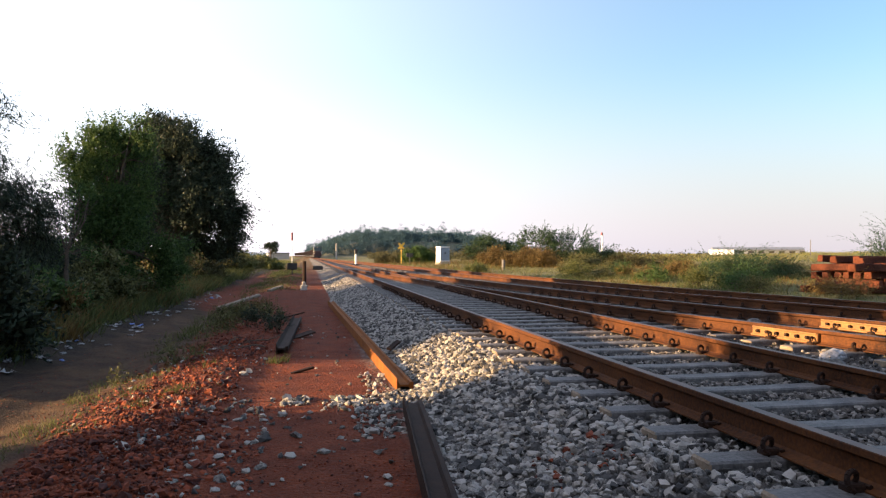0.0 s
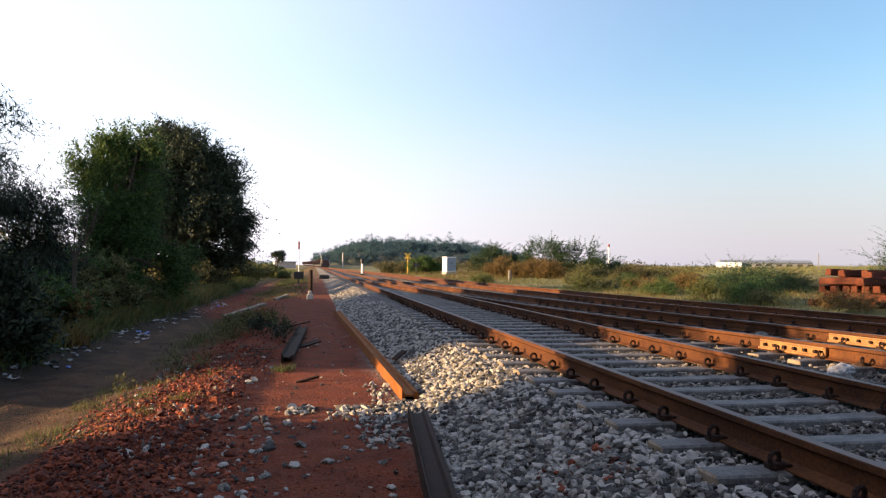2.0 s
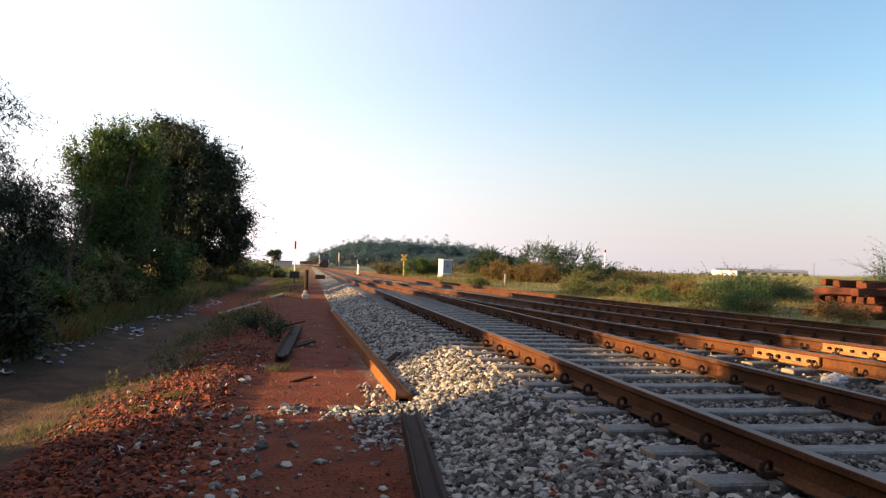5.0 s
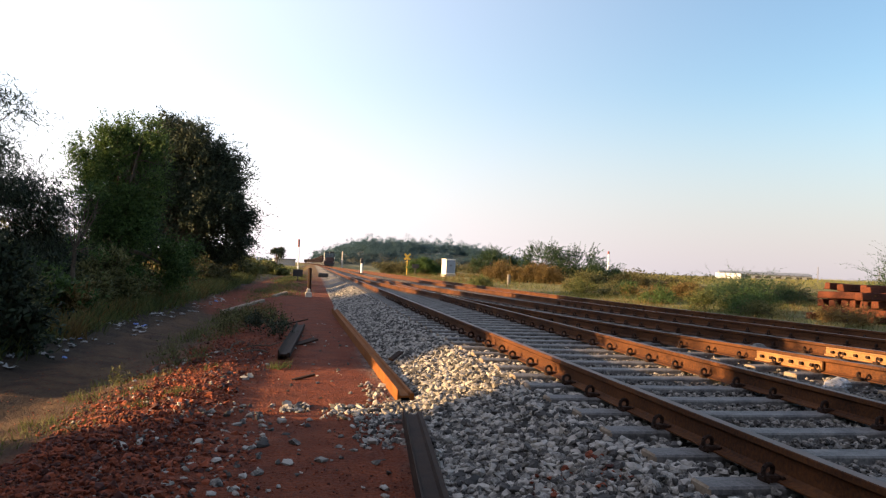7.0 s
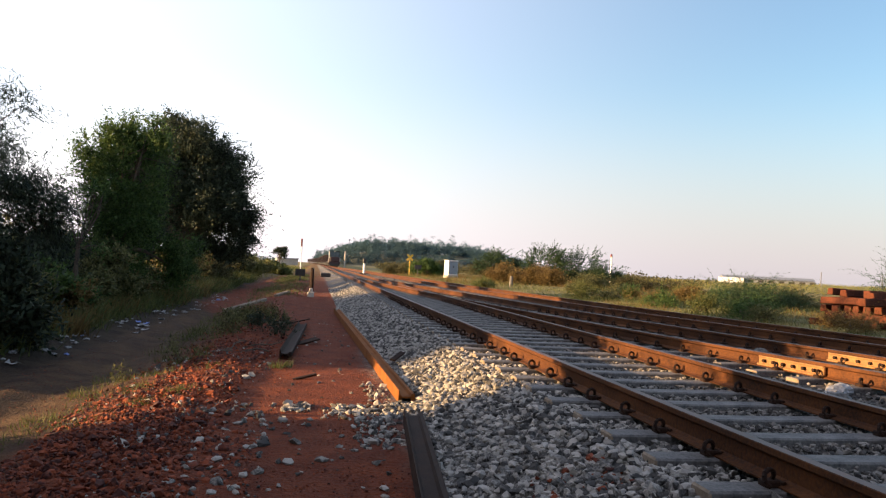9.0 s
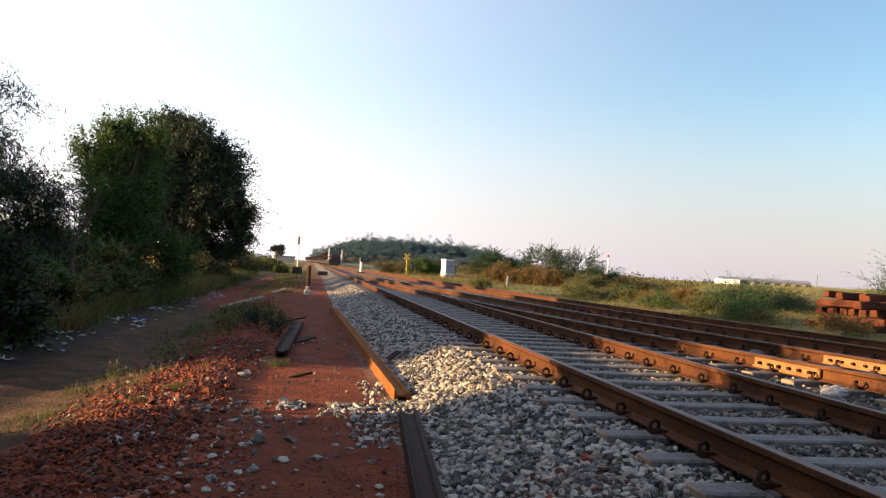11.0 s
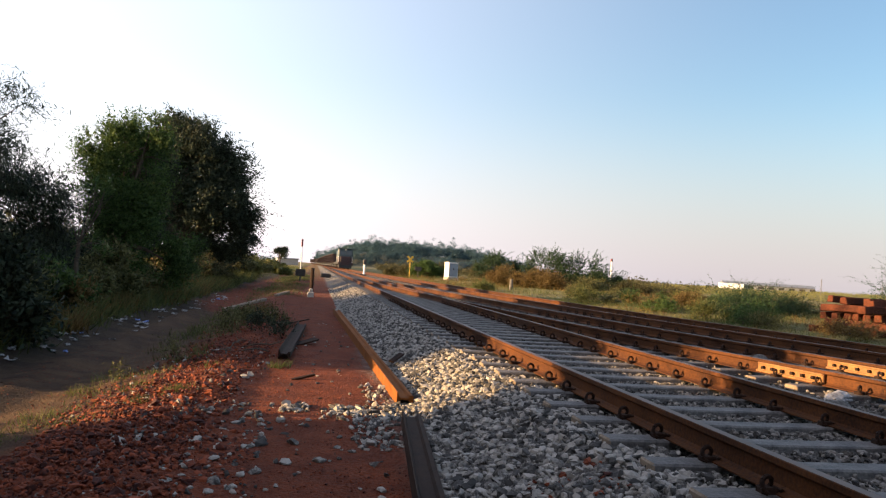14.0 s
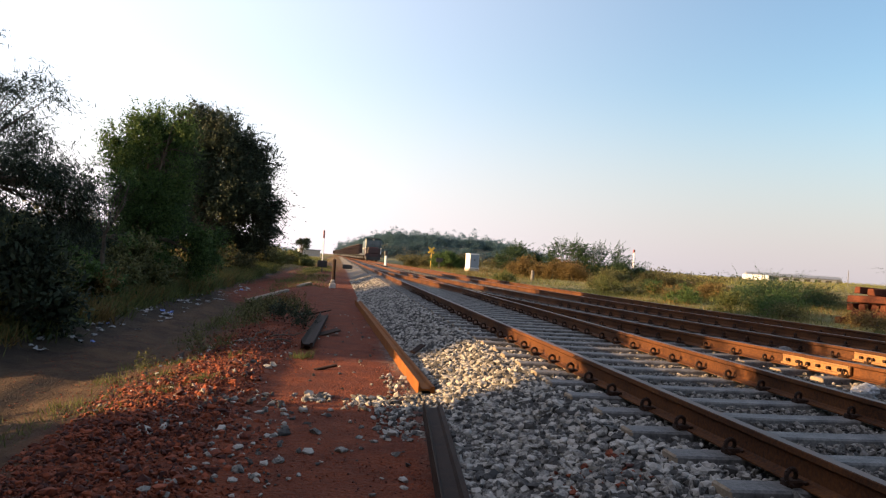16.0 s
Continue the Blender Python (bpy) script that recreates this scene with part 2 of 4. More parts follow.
def make_ground():
    xs = axis((-3000, -300, 12), (-300, -40, 18), (-40, -8, 32), (-8, 14, 176), (14, 40, 40), (40, 400, 60), (400, 3000, 14))
    ys = axis((-40, 2, 20), (2, 16, 140), (16, 40, 110), (40, 120, 90), (120, 500, 70), (500, 4500, 20))
    X, Y = np.meshgrid(xs, ys)
    Z = ground_z(X, Y)
    n_x, n_y = len(xs), len(ys)
    red, stone, dirt, stain, dark_verge = (np.zeros(X.shape) for _ in range(5))
    for j in range(n_y):
        for i in range(n_x):
            x, y = X[j, i], Y[j, i]
            if -8 < x < 40 and -5 < y < 120:
                Z[j, i] = fine_z(x, y)
            w = 0.35 * wobble(x, y, 0.8, 7.0) + 0.15 * wobble(x, y, 3.0, 9.0)
            red[j, i] = step01(-2.4 - 2.2 * step01(18, 30, y), -1.5 - 2.2 * step01(18, 30, y), x + w) * (1 - step01(1.4, 1.9, x + 0.3 * w)) * (1 - step01(40, 120, y) * 0.5)
            dark_verge[j, i] = (1 - step01(-4.3, -3.5, x + 0.6 * w)) * step01(-14, -12, x) * (1 - step01(60, 100, y))
            e3 = x_of(TRACK3, min(y, 800)) + 2.2
            stone[j, i] = step01(0.72, 1.02, x + 0.4 * w) * (1 - step01(e3, e3 + 0.8, x + w))
            stain[j, i] = step01(2.0, 2.4, x + 0.3 * w)
            stone[j, i] *= 1 - 0.15 * step01(4.4, 5.0, x + w) * step01(28, 55, y)
            red[j, i] = max(red[j, i], 0.05 * step01(4.4, 5.0, x + w) * (1 - step01(e3, e3 + 2, x)) * step01(28, 55, y))
            dirt[j, i] = step01(-14, -12, x + w) * (1 - step01(-0.8, 0.0, x + w)) * (1 - step01(60, 120, y))
    idx = np.arange(n_x * n_y).reshape(n_y, n_x)
    f = np.stack([idx[:-1, :-1], idx[:-1, 1:], idx[1:, 1:], idx[1:, :-1]], 2).reshape(-1, 4)
    m = bpy.data.materials.new("earth")
    m.use_nodes = True
    me = indexed("ground", np.stack([X, Y, Z], 2).reshape(-1, 3), f, m)
    for key, arr in (("red", red), ("stone", stone), ("dirt", dirt), ("stain", stain), ("dark_verge", dark_verge)):
        at = me.attributes.new(key, "FLOAT", "POINT")
        at.data.foreach_set("value", arr.astype(np.float32).ravel())
    me.polygons.foreach_set("use_smooth", np.ones(len(f), dtype=bool))
    n, l = m.node_tree.nodes, m.node_tree.links
    p = n["Principled BSDF"]
    co = n.new("ShaderNodeTexCoord")

    def noise_node(scale, detail=6):
        t = n.new("ShaderNodeTexNoise")
        t.inputs["Scale"].default_value, t.inputs["Detail"].default_value = scale, detail
        l.new(co.outputs["Object"], t.inputs["Vector"])
        return t.outputs["Fac"]

    def ramp(fac, a, b, lo=0.35, hi=0.65):
        r, x = n.new("ShaderNodeMapRange"), n.new("ShaderNodeMix")
        r.inputs["From Min"].default_value, r.inputs["From Max"].default_value = lo, hi
        l.new(fac, r.inputs["Value"])
        x.data_type = "RGBA"
        x.inputs[6].default_value, x.inputs[7].default_value = (*a, 1), (*b, 1)
        l.new(r.outputs[0], x.inputs[0])
        return x.outputs[2]

    def over(a, b, key):
        t, x = n.new("ShaderNodeAttribute"), n.new("ShaderNodeMix")
        t.attribute_name = key
        x.data_type = "RGBA"
        l.new(t.outputs["Fac"], x.inputs[0])
        l.new(a, x.inputs[6])
        l.new(b, x.inputs[7])
        return x.outputs[2]

    big, mid, small = noise_node(0.25), noise_node(2.2), noise_node(34)
    field = ramp(big, (0.10, 0.085, 0.035), (0.19, 0.17, 0.06))
    dirt_c = ramp(mid, (0.038, 0.021, 0.012), (0.084, 0.049, 0.025))
    red_c = ramp(mid, (0.080, 0.017, 0.006), (0.160, 0.037, 0.012), 0.3, 0.7)
    vor = n.new("ShaderNodeTexVoronoi")
    vor.inputs["Scale"].default_value = 17
    l.new(co.outputs["Object"], vor.inputs["Vector"])
    sep = n.new("ShaderNodeSeparateColor")
    l.new(vor.outputs["Color"], sep.inputs[0])
    stone_c = ramp(sep.outputs[0], (0.050, 0.046, 0.044), (0.190, 0.175, 0.158), 0.0, 1.0)
    stained_c = ramp(sep.outputs[0], (0.023, 0.020, 0.018), (0.115, 0.100, 0.087), 0.0, 1.0)
    stone_c = over(stone_c, stained_c, "stain")
    # darker brown ground from the lane's left rut outwards
    dark_verge_c = ramp(mid, (0.018, 0.012, 0.008), (0.042, 0.029, 0.017))
    col = over(over(over(over(field, dirt_c, "dirt"), dark_verge_c, "dark_verge"), red_c, "red"), stone_c, "stone")
    grime = n.new("ShaderNodeMix")
    grime.data_type, grime.blend_type, grime.inputs[0].default_value = "RGBA", "MULTIPLY", 1.0
    l.new(col, grime.inputs[6])
    l.new(ramp(small, (0.72, 0.72, 0.72), (1.1, 1.1, 1.1)), grime.inputs[7])
    l.new(grime.outputs[2], p.inputs["Base Color"])
    p.inputs["Roughness"].default_value = 0.95
    p.inputs["Specular IOR Level"].default_value = 0.2
    bp = n.new("ShaderNodeBump")
    bp.inputs["Strength"].default_value, bp.inputs["Distance"].default_value = 0.8, 0.05
    rough_h = n.new("ShaderNodeMath")
    rough_h.operation = "ADD"
    l.new(small, rough_h.inputs[0])
    l.new(noise_node(9, 8), rough_h.inputs[1])
    l.new(rough_h.outputs[0], bp.inputs["Height"])
    l.new(bp.outputs[0], p.inputs["Normal"])
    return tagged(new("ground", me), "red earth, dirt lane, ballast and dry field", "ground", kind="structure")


make_ground()


# ---- rails and sleepers ----
def sweep(line, offset, profile):
    """Quads of a profile (u to the right, z) swept along a line."""
    d = np.gradient(line, axis=0)
    d /= np.linalg.norm(d, axis=1)[:, None]
    side = np.stack([d[:, 1], -d[:, 0]], 1)
    prof = np.array(profile)
    ring = np.concatenate([(line + side * 0)[:, None, :] + side[:, None, :] * (offset + prof[None, :, :1]), np.broadcast_to(prof[None, :, 1:], (len(line), len(prof), 1))], 2)
    k, n = len(prof), len(line)
    i = np.arange(n * k).reshape(n, k)
    f = np.stack([i[:-1], np.roll(i, -1, 1)[:-1], np.roll(i, -1, 1)[1:], i[1:]], 2).reshape(-1, 4)
    return ring.reshape(-1, 3), f, k


RAIL_SECTION = [(-0.036, 0.0), (-0.032, 0.006), (0.032, 0.006), (0.036, 0.0), (0.036, -0.030), (0.010, -0.046), (0.009, -0.135), (0.030, -0.152), (0.075, -0.163), (0.075, -0.172), (-0.075, -0.172), (-0.075, -0.163), (-0.030, -0.152), (-0.009, -0.135), (-0.010, -0.046), (-0.036, -0.030)]


def rail_mesh(line, offset, z=RAIL_Z):
    v, f, k = sweep(line, offset, [(u, w + z - 0.006) for u, w in RAIL_SECTION])
    me = indexed("rail", v, f, RUST)
    me.materials.append(RAIL_TOP)
    ids = np.zeros(len(f), dtype=np.int32)
    ids[1::k] = 1
    me.polygons.foreach_set("material_index", ids)
    bm = bmesh.new()
    bm.from_mesh(me)
    bm.verts.ensure_lookup_table()
    n = len(bm.verts)
    bm.faces.new([bm.verts[i] for i in range(k)][::-1])
    bm.faces.new([bm.verts[n - k + i] for i in range(k)])
    bm.to_mesh(me)
    bm.free()
    return me


def sleeper_mesh(length):
    bm = bmesh.new()
    h = length / 2
    box(bm, -h, h, -0.125, 0.125, -0.2, 0.0)
    for v in bm.verts:
        if v.co.z > -0.01:
            v.co.y *= 0.76
    if length < 3:
        bmesh.ops.subdivide_edges(bm, edges=[e for e in bm.edges if abs(e.verts[0].co.x - e.verts[1].co.x) > 1], cuts=4)
        for v in bm.verts:
            if abs(v.co.x) < 0.5 and v.co.z > -0.01:
                v.co.z -= 0.008
    bmesh.ops.bevel(bm, geom=[e for e in bm.edges if e.calc_face_angle(0) > 0.8], offset=0.012, segments=1, affect="EDGES")
    bm.normal_update()
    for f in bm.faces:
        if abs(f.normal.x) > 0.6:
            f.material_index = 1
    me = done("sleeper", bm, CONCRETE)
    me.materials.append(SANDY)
    return me


def clip_mesh():
    """A bent spring clip: a round bar that coils beside the rail and bears on its foot."""
    bm = bmesh.new()
    pts = []
    for i in range(13):
        a = radians(-70 + 27 * i)
        pts.append((-0.012 - 0.042 * math.cos(a), -0.05 + 0.007 * i, 0.05 + 0.042 * math.sin(a)))
    pts += [(0.02, 0.055, 0.016), (0.055, 0.03, 0.022), (0.06, -0.04, 0.022)]
    for a, b in zip(pts[:-1], pts[1:]):
        tube(bm, a, b, 0.013, 0.013, 6)
    box(bm, -0.04, 0.05, -0.03, 0.05, -0.01, 0.034, 0.008)
    return done("clip", bm, RUST_DARK)


SLEEPER, CLIP = sleeper_mesh(2.75), clip_mesh()
SLEEPER_Z = RAIL_Z - 0.172 - 0.006


def track(name, line, ys, label, far_ys=()):
    t = thing(name, Matrix.Identity(4), label, "railway track", kind="structure")
    for s in (-GAUGE / 2, GAUGE / 2):
        child("rail", rail_mesh(line, s), t)
    d = np.gradient(line, axis=0)
    for y in ys:
        i = int(np.argmin(abs(line[:, 1] - y)))
        yaw = -math.degrees(math.atan2(d[i, 0], d[i, 1]))
        ob = child("sleeper", SLEEPER, t, pose(x_of(line, y) + random.uniform(-0.03, 0.03), y, SLEEPER_Z, 0, 0, yaw + random.uniform(-1, 1)))
        if y < 24:
            for s in (-1, 1):
                for q in (-1, 1):
                    child("clip", CLIP, ob, pose(s * GAUGE / 2 + q * 0.105, 0, 0.0, 0, 0, 0 if q < 0 else 180))
    if len(far_ys):
        v, f = [], []
        for y in far_ys:
            x, z, b = x_of(line, y), SLEEPER_Z, len(v)
            for sx, sy, sz in ((-1, -1, -1), (1, -1, -1), (1, 1, -1), (-1, 1, -1), (-1, -1, 0), (1, -1, 0), (1, 1, 0), (-1, 1, 0)):
                v.append((x + 1.375 * sx, y + 0.115 * sy, z + 0.2 * sz))
            f += [(b + 4, b + 5, b + 6, b + 7), (b, b + 1, b + 5, b + 4), (b + 1, b + 2, b + 6, b + 5), (b + 2, b + 3, b + 7, b + 6), (b + 3, b, b + 4, b + 7)]
        tagged(child("sleeper_row", indexed("sleeper_row", v, f, CONCRETE), t), kind="stuff")
    return t


track_1 = track("main_track", TRACK1, np.arange(2.28, 45, 0.625), "rusty steel rails on grey concrete sleepers in stone ballast", np.arange(45, 150, 0.625))
track_2 = track("turnout_track", TRACK2, np.arange(3.0, 20, 0.625), "rusty diverging rails with bolted fishplates on concrete sleepers")
track_3 = track("loop_track", TRACK3, np.arange(4.0, 45, 0.625), "dark rusty rails on concrete sleepers beside scrub", np.arange(45, 150, 0.625))


# ---- trees and bushes ----
def leaf_cloud(centres, spreads, per, size, seed, droop=0.0, slim=0.45):
    """Many small leaves round clump centres, as diamonds of four corners."""
    rs = np.random.RandomState(seed)
    c, s = np.repeat(np.asarray(centres, dtype=float), per, 0), np.repeat(np.asarray(spreads, dtype=float), per)
    n = len(c)
    p = c + rs.normal(0, 1, (n, 3)) * s[:, None] * np.array([1, 1, 0.75])
    if droop:
        p[:, 2] -= rs.uniform(0, droop, n)
    a = rs.normal(0, 1, (n, 3))
    a[:, 2] = a[:, 2] * 0.7 - droop
    a /= np.linalg.norm(a, axis=1)[:, None]
    b = np.cross(a, rs.normal(0, 1, (n, 3)))
    b /= np.linalg.norm(b, axis=1)[:, None] + 1e-6
    L = (size * rs.uniform(0.6, 1.4, n))[:, None]
    return np.stack([p - a * L, p + b * L * slim, p + a * L, p - b * L * slim], 1)


def sprays(centres, middle, spreads, per, size, seed, droop=0.0, slim=0.45, reach=1.0, twig=9):
    """Leaves strung along short twigs that point out of the crown and sag at their tips."""
    rs = np.random.RandomState(seed)
    k = max(1, per // twig)
    c = np.repeat(np.asarray(centres, dtype=float), k, 0)
    s = np.repeat(np.asarray(spreads, dtype=float), k)
    n = len(c)
    out = c - np.asarray(middle, dtype=float)
    out /= np.linalg.norm(out, axis=1)[:, None] + 1e-6
    d = out * 0.75 + rs.normal(0, 0.6, (n, 3))
    d[:, 2] += 0.25 - 1.6 * droop
    d /= np.linalg.norm(d, axis=1)[:, None]
    start = c + rs.normal(0, 0.6, (n, 3)) * s[:, None]
    L = s * rs.uniform(1.2, 2.6, n) * reach
    u = (np.arange(twig)[None] + rs.uniform(0, 1, (n, twig))) / twig
    p = start[:, None] + d[:, None] * (L[:, None] * u)[..., None]
    p[..., 2] -= (0.3 + 0.4 * droop) * L[:, None] * u ** 2
    p = (p + rs.normal(0, 0.5, p.shape) * size).reshape(-1, 3)
    m = len(p)
    a = np.repeat(d, twig, 0) * 0.6 + rs.normal(0, 0.5, (m, 3))
    a[:, 2] -= droop
    a /= np.linalg.norm(a, axis=1)[:, None]
    b = np.cross(a, rs.normal(0, 1, (m, 3)))
    b /= np.linalg.norm(b, axis=1)[:, None] + 1e-6
    Z = (size * rs.uniform(0.55, 1.35, m) * (1.15 - 0.5 * u).reshape(-1))[:, None]
    return np.stack([p - a * Z, p + b * Z * slim, p + a * Z, p - b * Z * slim], 1)


def limbs(bm, base, ends, r, rs):
    """Limbs that bend from the trunk's top to the crown's clumps."""
    for e in ends:
        a, b = Vector(base), Vector(e)
        mid = a.lerp(b, 0.5) + Vector((rs.normal(0, 0.2), rs.normal(0, 0.2), rs.uniform(0.0, 0.3))) * (b - a).length * 0.3
        k = rs.uniform(0.45, 0.8)
        tube(bm, a, mid, r * k, r * k * 0.6, 6)
        tube(bm, mid, b, r * k * 0.6, r * 0.08, 5)
        for _ in range(3):
            tip = mid.lerp(b, rs.uniform(0.1, 0.7)) + Vector(np.clip(rs.normal(0, 1, 3), -1, 1)) * (b - a).length * 0.16
            tube(bm, mid.lerp(b, rs.uniform(0, 0.6)), tip, r * 0.18, r * 0.04, 4)


def tree(name, x, y, trunk_h, trunk_r, lobes, clumps, per, leaf, mat, seed, label, category="tree", droop=0.0, spread=(0.16, 0.4), shell=0.55, lean=(0, 0), reach=1.0, slim=0.42, boughs=26, twig=9):
    """lobes: (dx, dy, z, rx, ry, rz, share) ellipsoids round the trunk's foot."""
    rs = np.random.RandomState(seed)
    z0 = float(ground_z(x, y)) - 0.05
    t = thing(name, pose(x, y, z0), label, category)
    share = np.array([l[6] for l in lobes], dtype=float)
    cs = []
    for l, k in zip(lobes, np.round(share / share.sum() * clumps).astype(int)):
        m = max(6, k // 14)
        d = rs.normal(0, 1, (m, 3))
        d /= np.linalg.norm(d, axis=1)[:, None]
        bunch = d * rs.uniform(shell ** 3, 1.0, m)[:, None] ** (1 / 3) * 0.8
        q = rs.normal(0, 1, (k, 3))
        q /= np.linalg.norm(q, axis=1)[:, None]
        q *= rs.uniform(0, 1, (k, 1)) ** 0.5 * rs.uniform(0.2, 0.42, (m, 1))[rs.randint(0, m, k)]
        cs.append(np.array(l[:3]) + (bunch[rs.randint(0, m, k)] + q) * np.array(l[3:6]))
    cs = np.concatenate(cs)
    cs = cs[cs[:, 2] > 0.15]
    bm = bmesh.new()
    top = Vector((lean[0], lean[1], trunk_h))
    for i in range(4):
        a, b = top * (i / 4), top * ((i + 1) / 4)
        j = Vector((rs.normal(0, 0.05), rs.normal(0, 0.05), 0))
        tube(bm, a, b + j * 0.3, trunk_r * (1.25 - 0.12 * i), trunk_r * (1.1 - 0.12 * i), 9)
    part("trunk", bm, BARK, t)
    bm = bmesh.new()
    limbs(bm, top * 0.95, [cs[i] for i in rs.choice(len(cs), min(boughs, len(cs)), False)], trunk_r * (0.8 if boughs == 26 else 0.5), rs)
    part("branchwork", bm, BARK, t)
    child("crown", quick("crown", sprays(cs, cs.mean(0) - Vector((0, 0, 0.3)), rs.uniform(*spread, len(cs)), per, leaf, seed, droop, 0.14 if droop else slim, reach, twig), 4, mat), t)
    return t


# leafy tree in front and the dark one behind it
tree("broadleaf_tree", -6.25, 25.0, 2.0, 0.16, [(0.15, 0, 4.1, 1.45, 1.5, 2.1, 5), (0.2, -0.3, 2.2, 1.3, 1.4, 1.8, 4), (0.9, 0.3, 4.9, 1.0, 1.2, 1.2, 1.3), (-0.8, 0, 4.7, 0.8, 1.0, 1.3, 1), (1.3, 1.0, 1.5, 1.2, 1.2, 1.4, 2.0)],
     860, 99, 0.046, LEAF_BRIGHT, 11, "bushy green roadside tree with foliage nearly to the ground", spread=(0.12, 0.3), shell=0.25)
tree("shade_tree", -8.2, 46.0, 2.6, 0.42, [(0.4, 0, 6.7, 3.4, 3.2, 3.4, 7), (2.0, -0.6, 4.9, 2.4, 2.4, 2.4, 4), (-1.4, 0.5, 6.4, 2.4, 2.4, 2.6, 3), (-2.2, 1.0, 3.0, 2.4, 2.2, 2.2, 3), (3.7, -1, 4.1, 1.3, 1.2, 1.0, 0.8), (2.2, 1.5, 2.8, 2.2, 1.6, 1.4, 2.0), (0.0, 0, 8.4, 2.1, 2.0, 1.6, 3), (1.3, 0, 7.3, 1.7, 2.0, 1.7, 2.0), (2.9, -0.8, 5.6, 1.5, 1.5, 1.5, 1.6)],
     2300, 81, 0.085, LEAF_DARK, 12, "broad dark green shade tree with a forked trunk", spread=(0.2, 0.5), shell=0.25)
tree("drooping_tree", -6.0, 12.6, 2.6, 0.11, [(0.3, 0, 2.9, 1.2, 1.4, 0.9, 6), (-0.9, 0, 3.8, 1.5, 1.6, 1.1, 1.0), (0.9, 0.4, 2.4, 0.8, 0.9, 0.9, 3), (1.35, 0.5, 2.45, 0.6, 0.8, 0.75, 6.0), (1.0, 0, 2.9, 0.5, 0.8, 0.5, 1.6), (0.75, 0, 3.9, 0.85, 0.8, 0.3, 1.6), (0.15, 0, 4.9, 0.3, 0.4, 0.25, 0.2)],
     560, 45, 0.055, LEAF_DARK, 13, "thorny tree with thin drooping twigs over the lane", droop=0.5, shell=0.1, spread=(0.1, 0.22), boughs=24)
tree("sapling", -5.85, 19.6, 1.8, 0.06, [(0, 0, 3.2, 0.75, 0.8, 1.2, 3), (0.25, 0, 1.9, 0.7, 0.7, 0.8, 2)], 36, 27, 0.042, LEAF_BRIGHT, 14, "thin sparse sapling with crooked twigs beside the lane", shell=0.3, spread=(0.1, 0.24), boughs=14)

# undergrowth along the lane
# the tall ones at y 13.2 and 16.2 stand unseen, added to shade tracks
UNDER = [(-4.8, 12.4, 0.45, 1.9, LEAF_DARK), (-6.2, 14.2, 1.0, 1.7, LEAF_MID), (-6.9, 12.1, 1.1, 2.3, LEAF_MID), (-8.4, 13.2, 1.6, 3.8, LEAF_DARK), (-8.8, 16.2, 1.6, 3.4, LEAF_MID), (-7.0, 16.4, 1.0, 1.9, LEAF_MID), (-6.3, 18.2, 1.0, 1.6, LEAF_BRIGHT), (-7.0, 20.0, 1.1, 2.0, LEAF_DARK), (-6.2, 22.6, 1.1, 1.8, LEAF_MID), (-9.2, 20.5, 1.4, 2.0, LEAF_MID),
         (-6.9, 28.5, 1.1, 1.2, LEAF_MID), (-7.6, 31.0, 1.0, 1.0, LEAF_MID), (-6.4, 33.5, 1.0, 0.8, LEAF_OCHRE), (-6.9, 37.0, 1.4, 2.0, LEAF_MID), (-8.6, 39.0, 1.8, 3.2, LEAF_DARK), (-6.0, 42.0, 1.2, 1.5, LEAF_DRY), (-8.0, 35.5, 1.1, 1.2, LEAF_MID), (-7.4, 51.0, 1.6, 2.8, LEAF_DARK), (-7.4, 55.0, 1.4, 2.8, LEAF_DARK), (-6.4, 58.0, 1.7, 2.4, LEAF_MID),
         (-8.3, 72.0, 2.2, 1.9, GRASS), (-10.5, 95.0, 3.0, 2.2, GRASS), (-11.0, 16.0, 1.8, 2.0, LEAF_MID), (-10.5, 30.0, 2.2, 3.0, LEAF_MID), (-13.0, 130.0, 4.0, 2.6, GRASS),
         (-6.6, 66.0, 2.0, 2.0, GRASS), (-9.8, 80.0, 3.0, 2.4, GRASS), (-7.4, 88.0, 2.4, 1.8, LEAF_MID), (-6.0, 104.0, 2.2, 1.4, GRASS), (-8.6, 118.0, 3.2, 1.7, LEAF_MID), (-4.6, 92.0, 1.6, 1.0, GRASS), (-12.5, 108.0, 3.6, 2.6, LEAF_MID)]
for k, (x, y, r, h, mat) in enumerate(UNDER):
    tree("shrub", x, y, 0.4, 0.05, [(0, 0, h * 0.5, r, r, h * 0.52, 3), (r * 0.5, 0.2, h * 0.35, r * 0.7, r * 0.7, h * 0.4, 1)], int(170 + 70 * r), 30, 0.056 + 0.001 * y, mat, 40 + k,
         "shaded scrub bush at the edge of the lane" if mat in (LEAF_DARK, LEAF_MID) else "sunlit scrub bush at the edge of the lane", "bush", spread=(0.12, 0.3), shell=0.0)

# thicket row added to keep the low sun off rails and ballast
for k in range(17):
    y = 11.3 + 1.1 * k
    top = 1.55 if k < 6 else 1.15
    tree("shade_thicket", -7.9 - 0.4 * (k % 3), y, 0.4, 0.05, [(0, 0, top, 1.0, 1.0, top, 1)], 230, 36, 0.06, LEAF_MID if k % 3 else LEAF_DARK, 340 + k, "dense dark thicket bush added behind the verge to shade the rails", "bush", spread=(0.15, 0.3), shell=0.0)

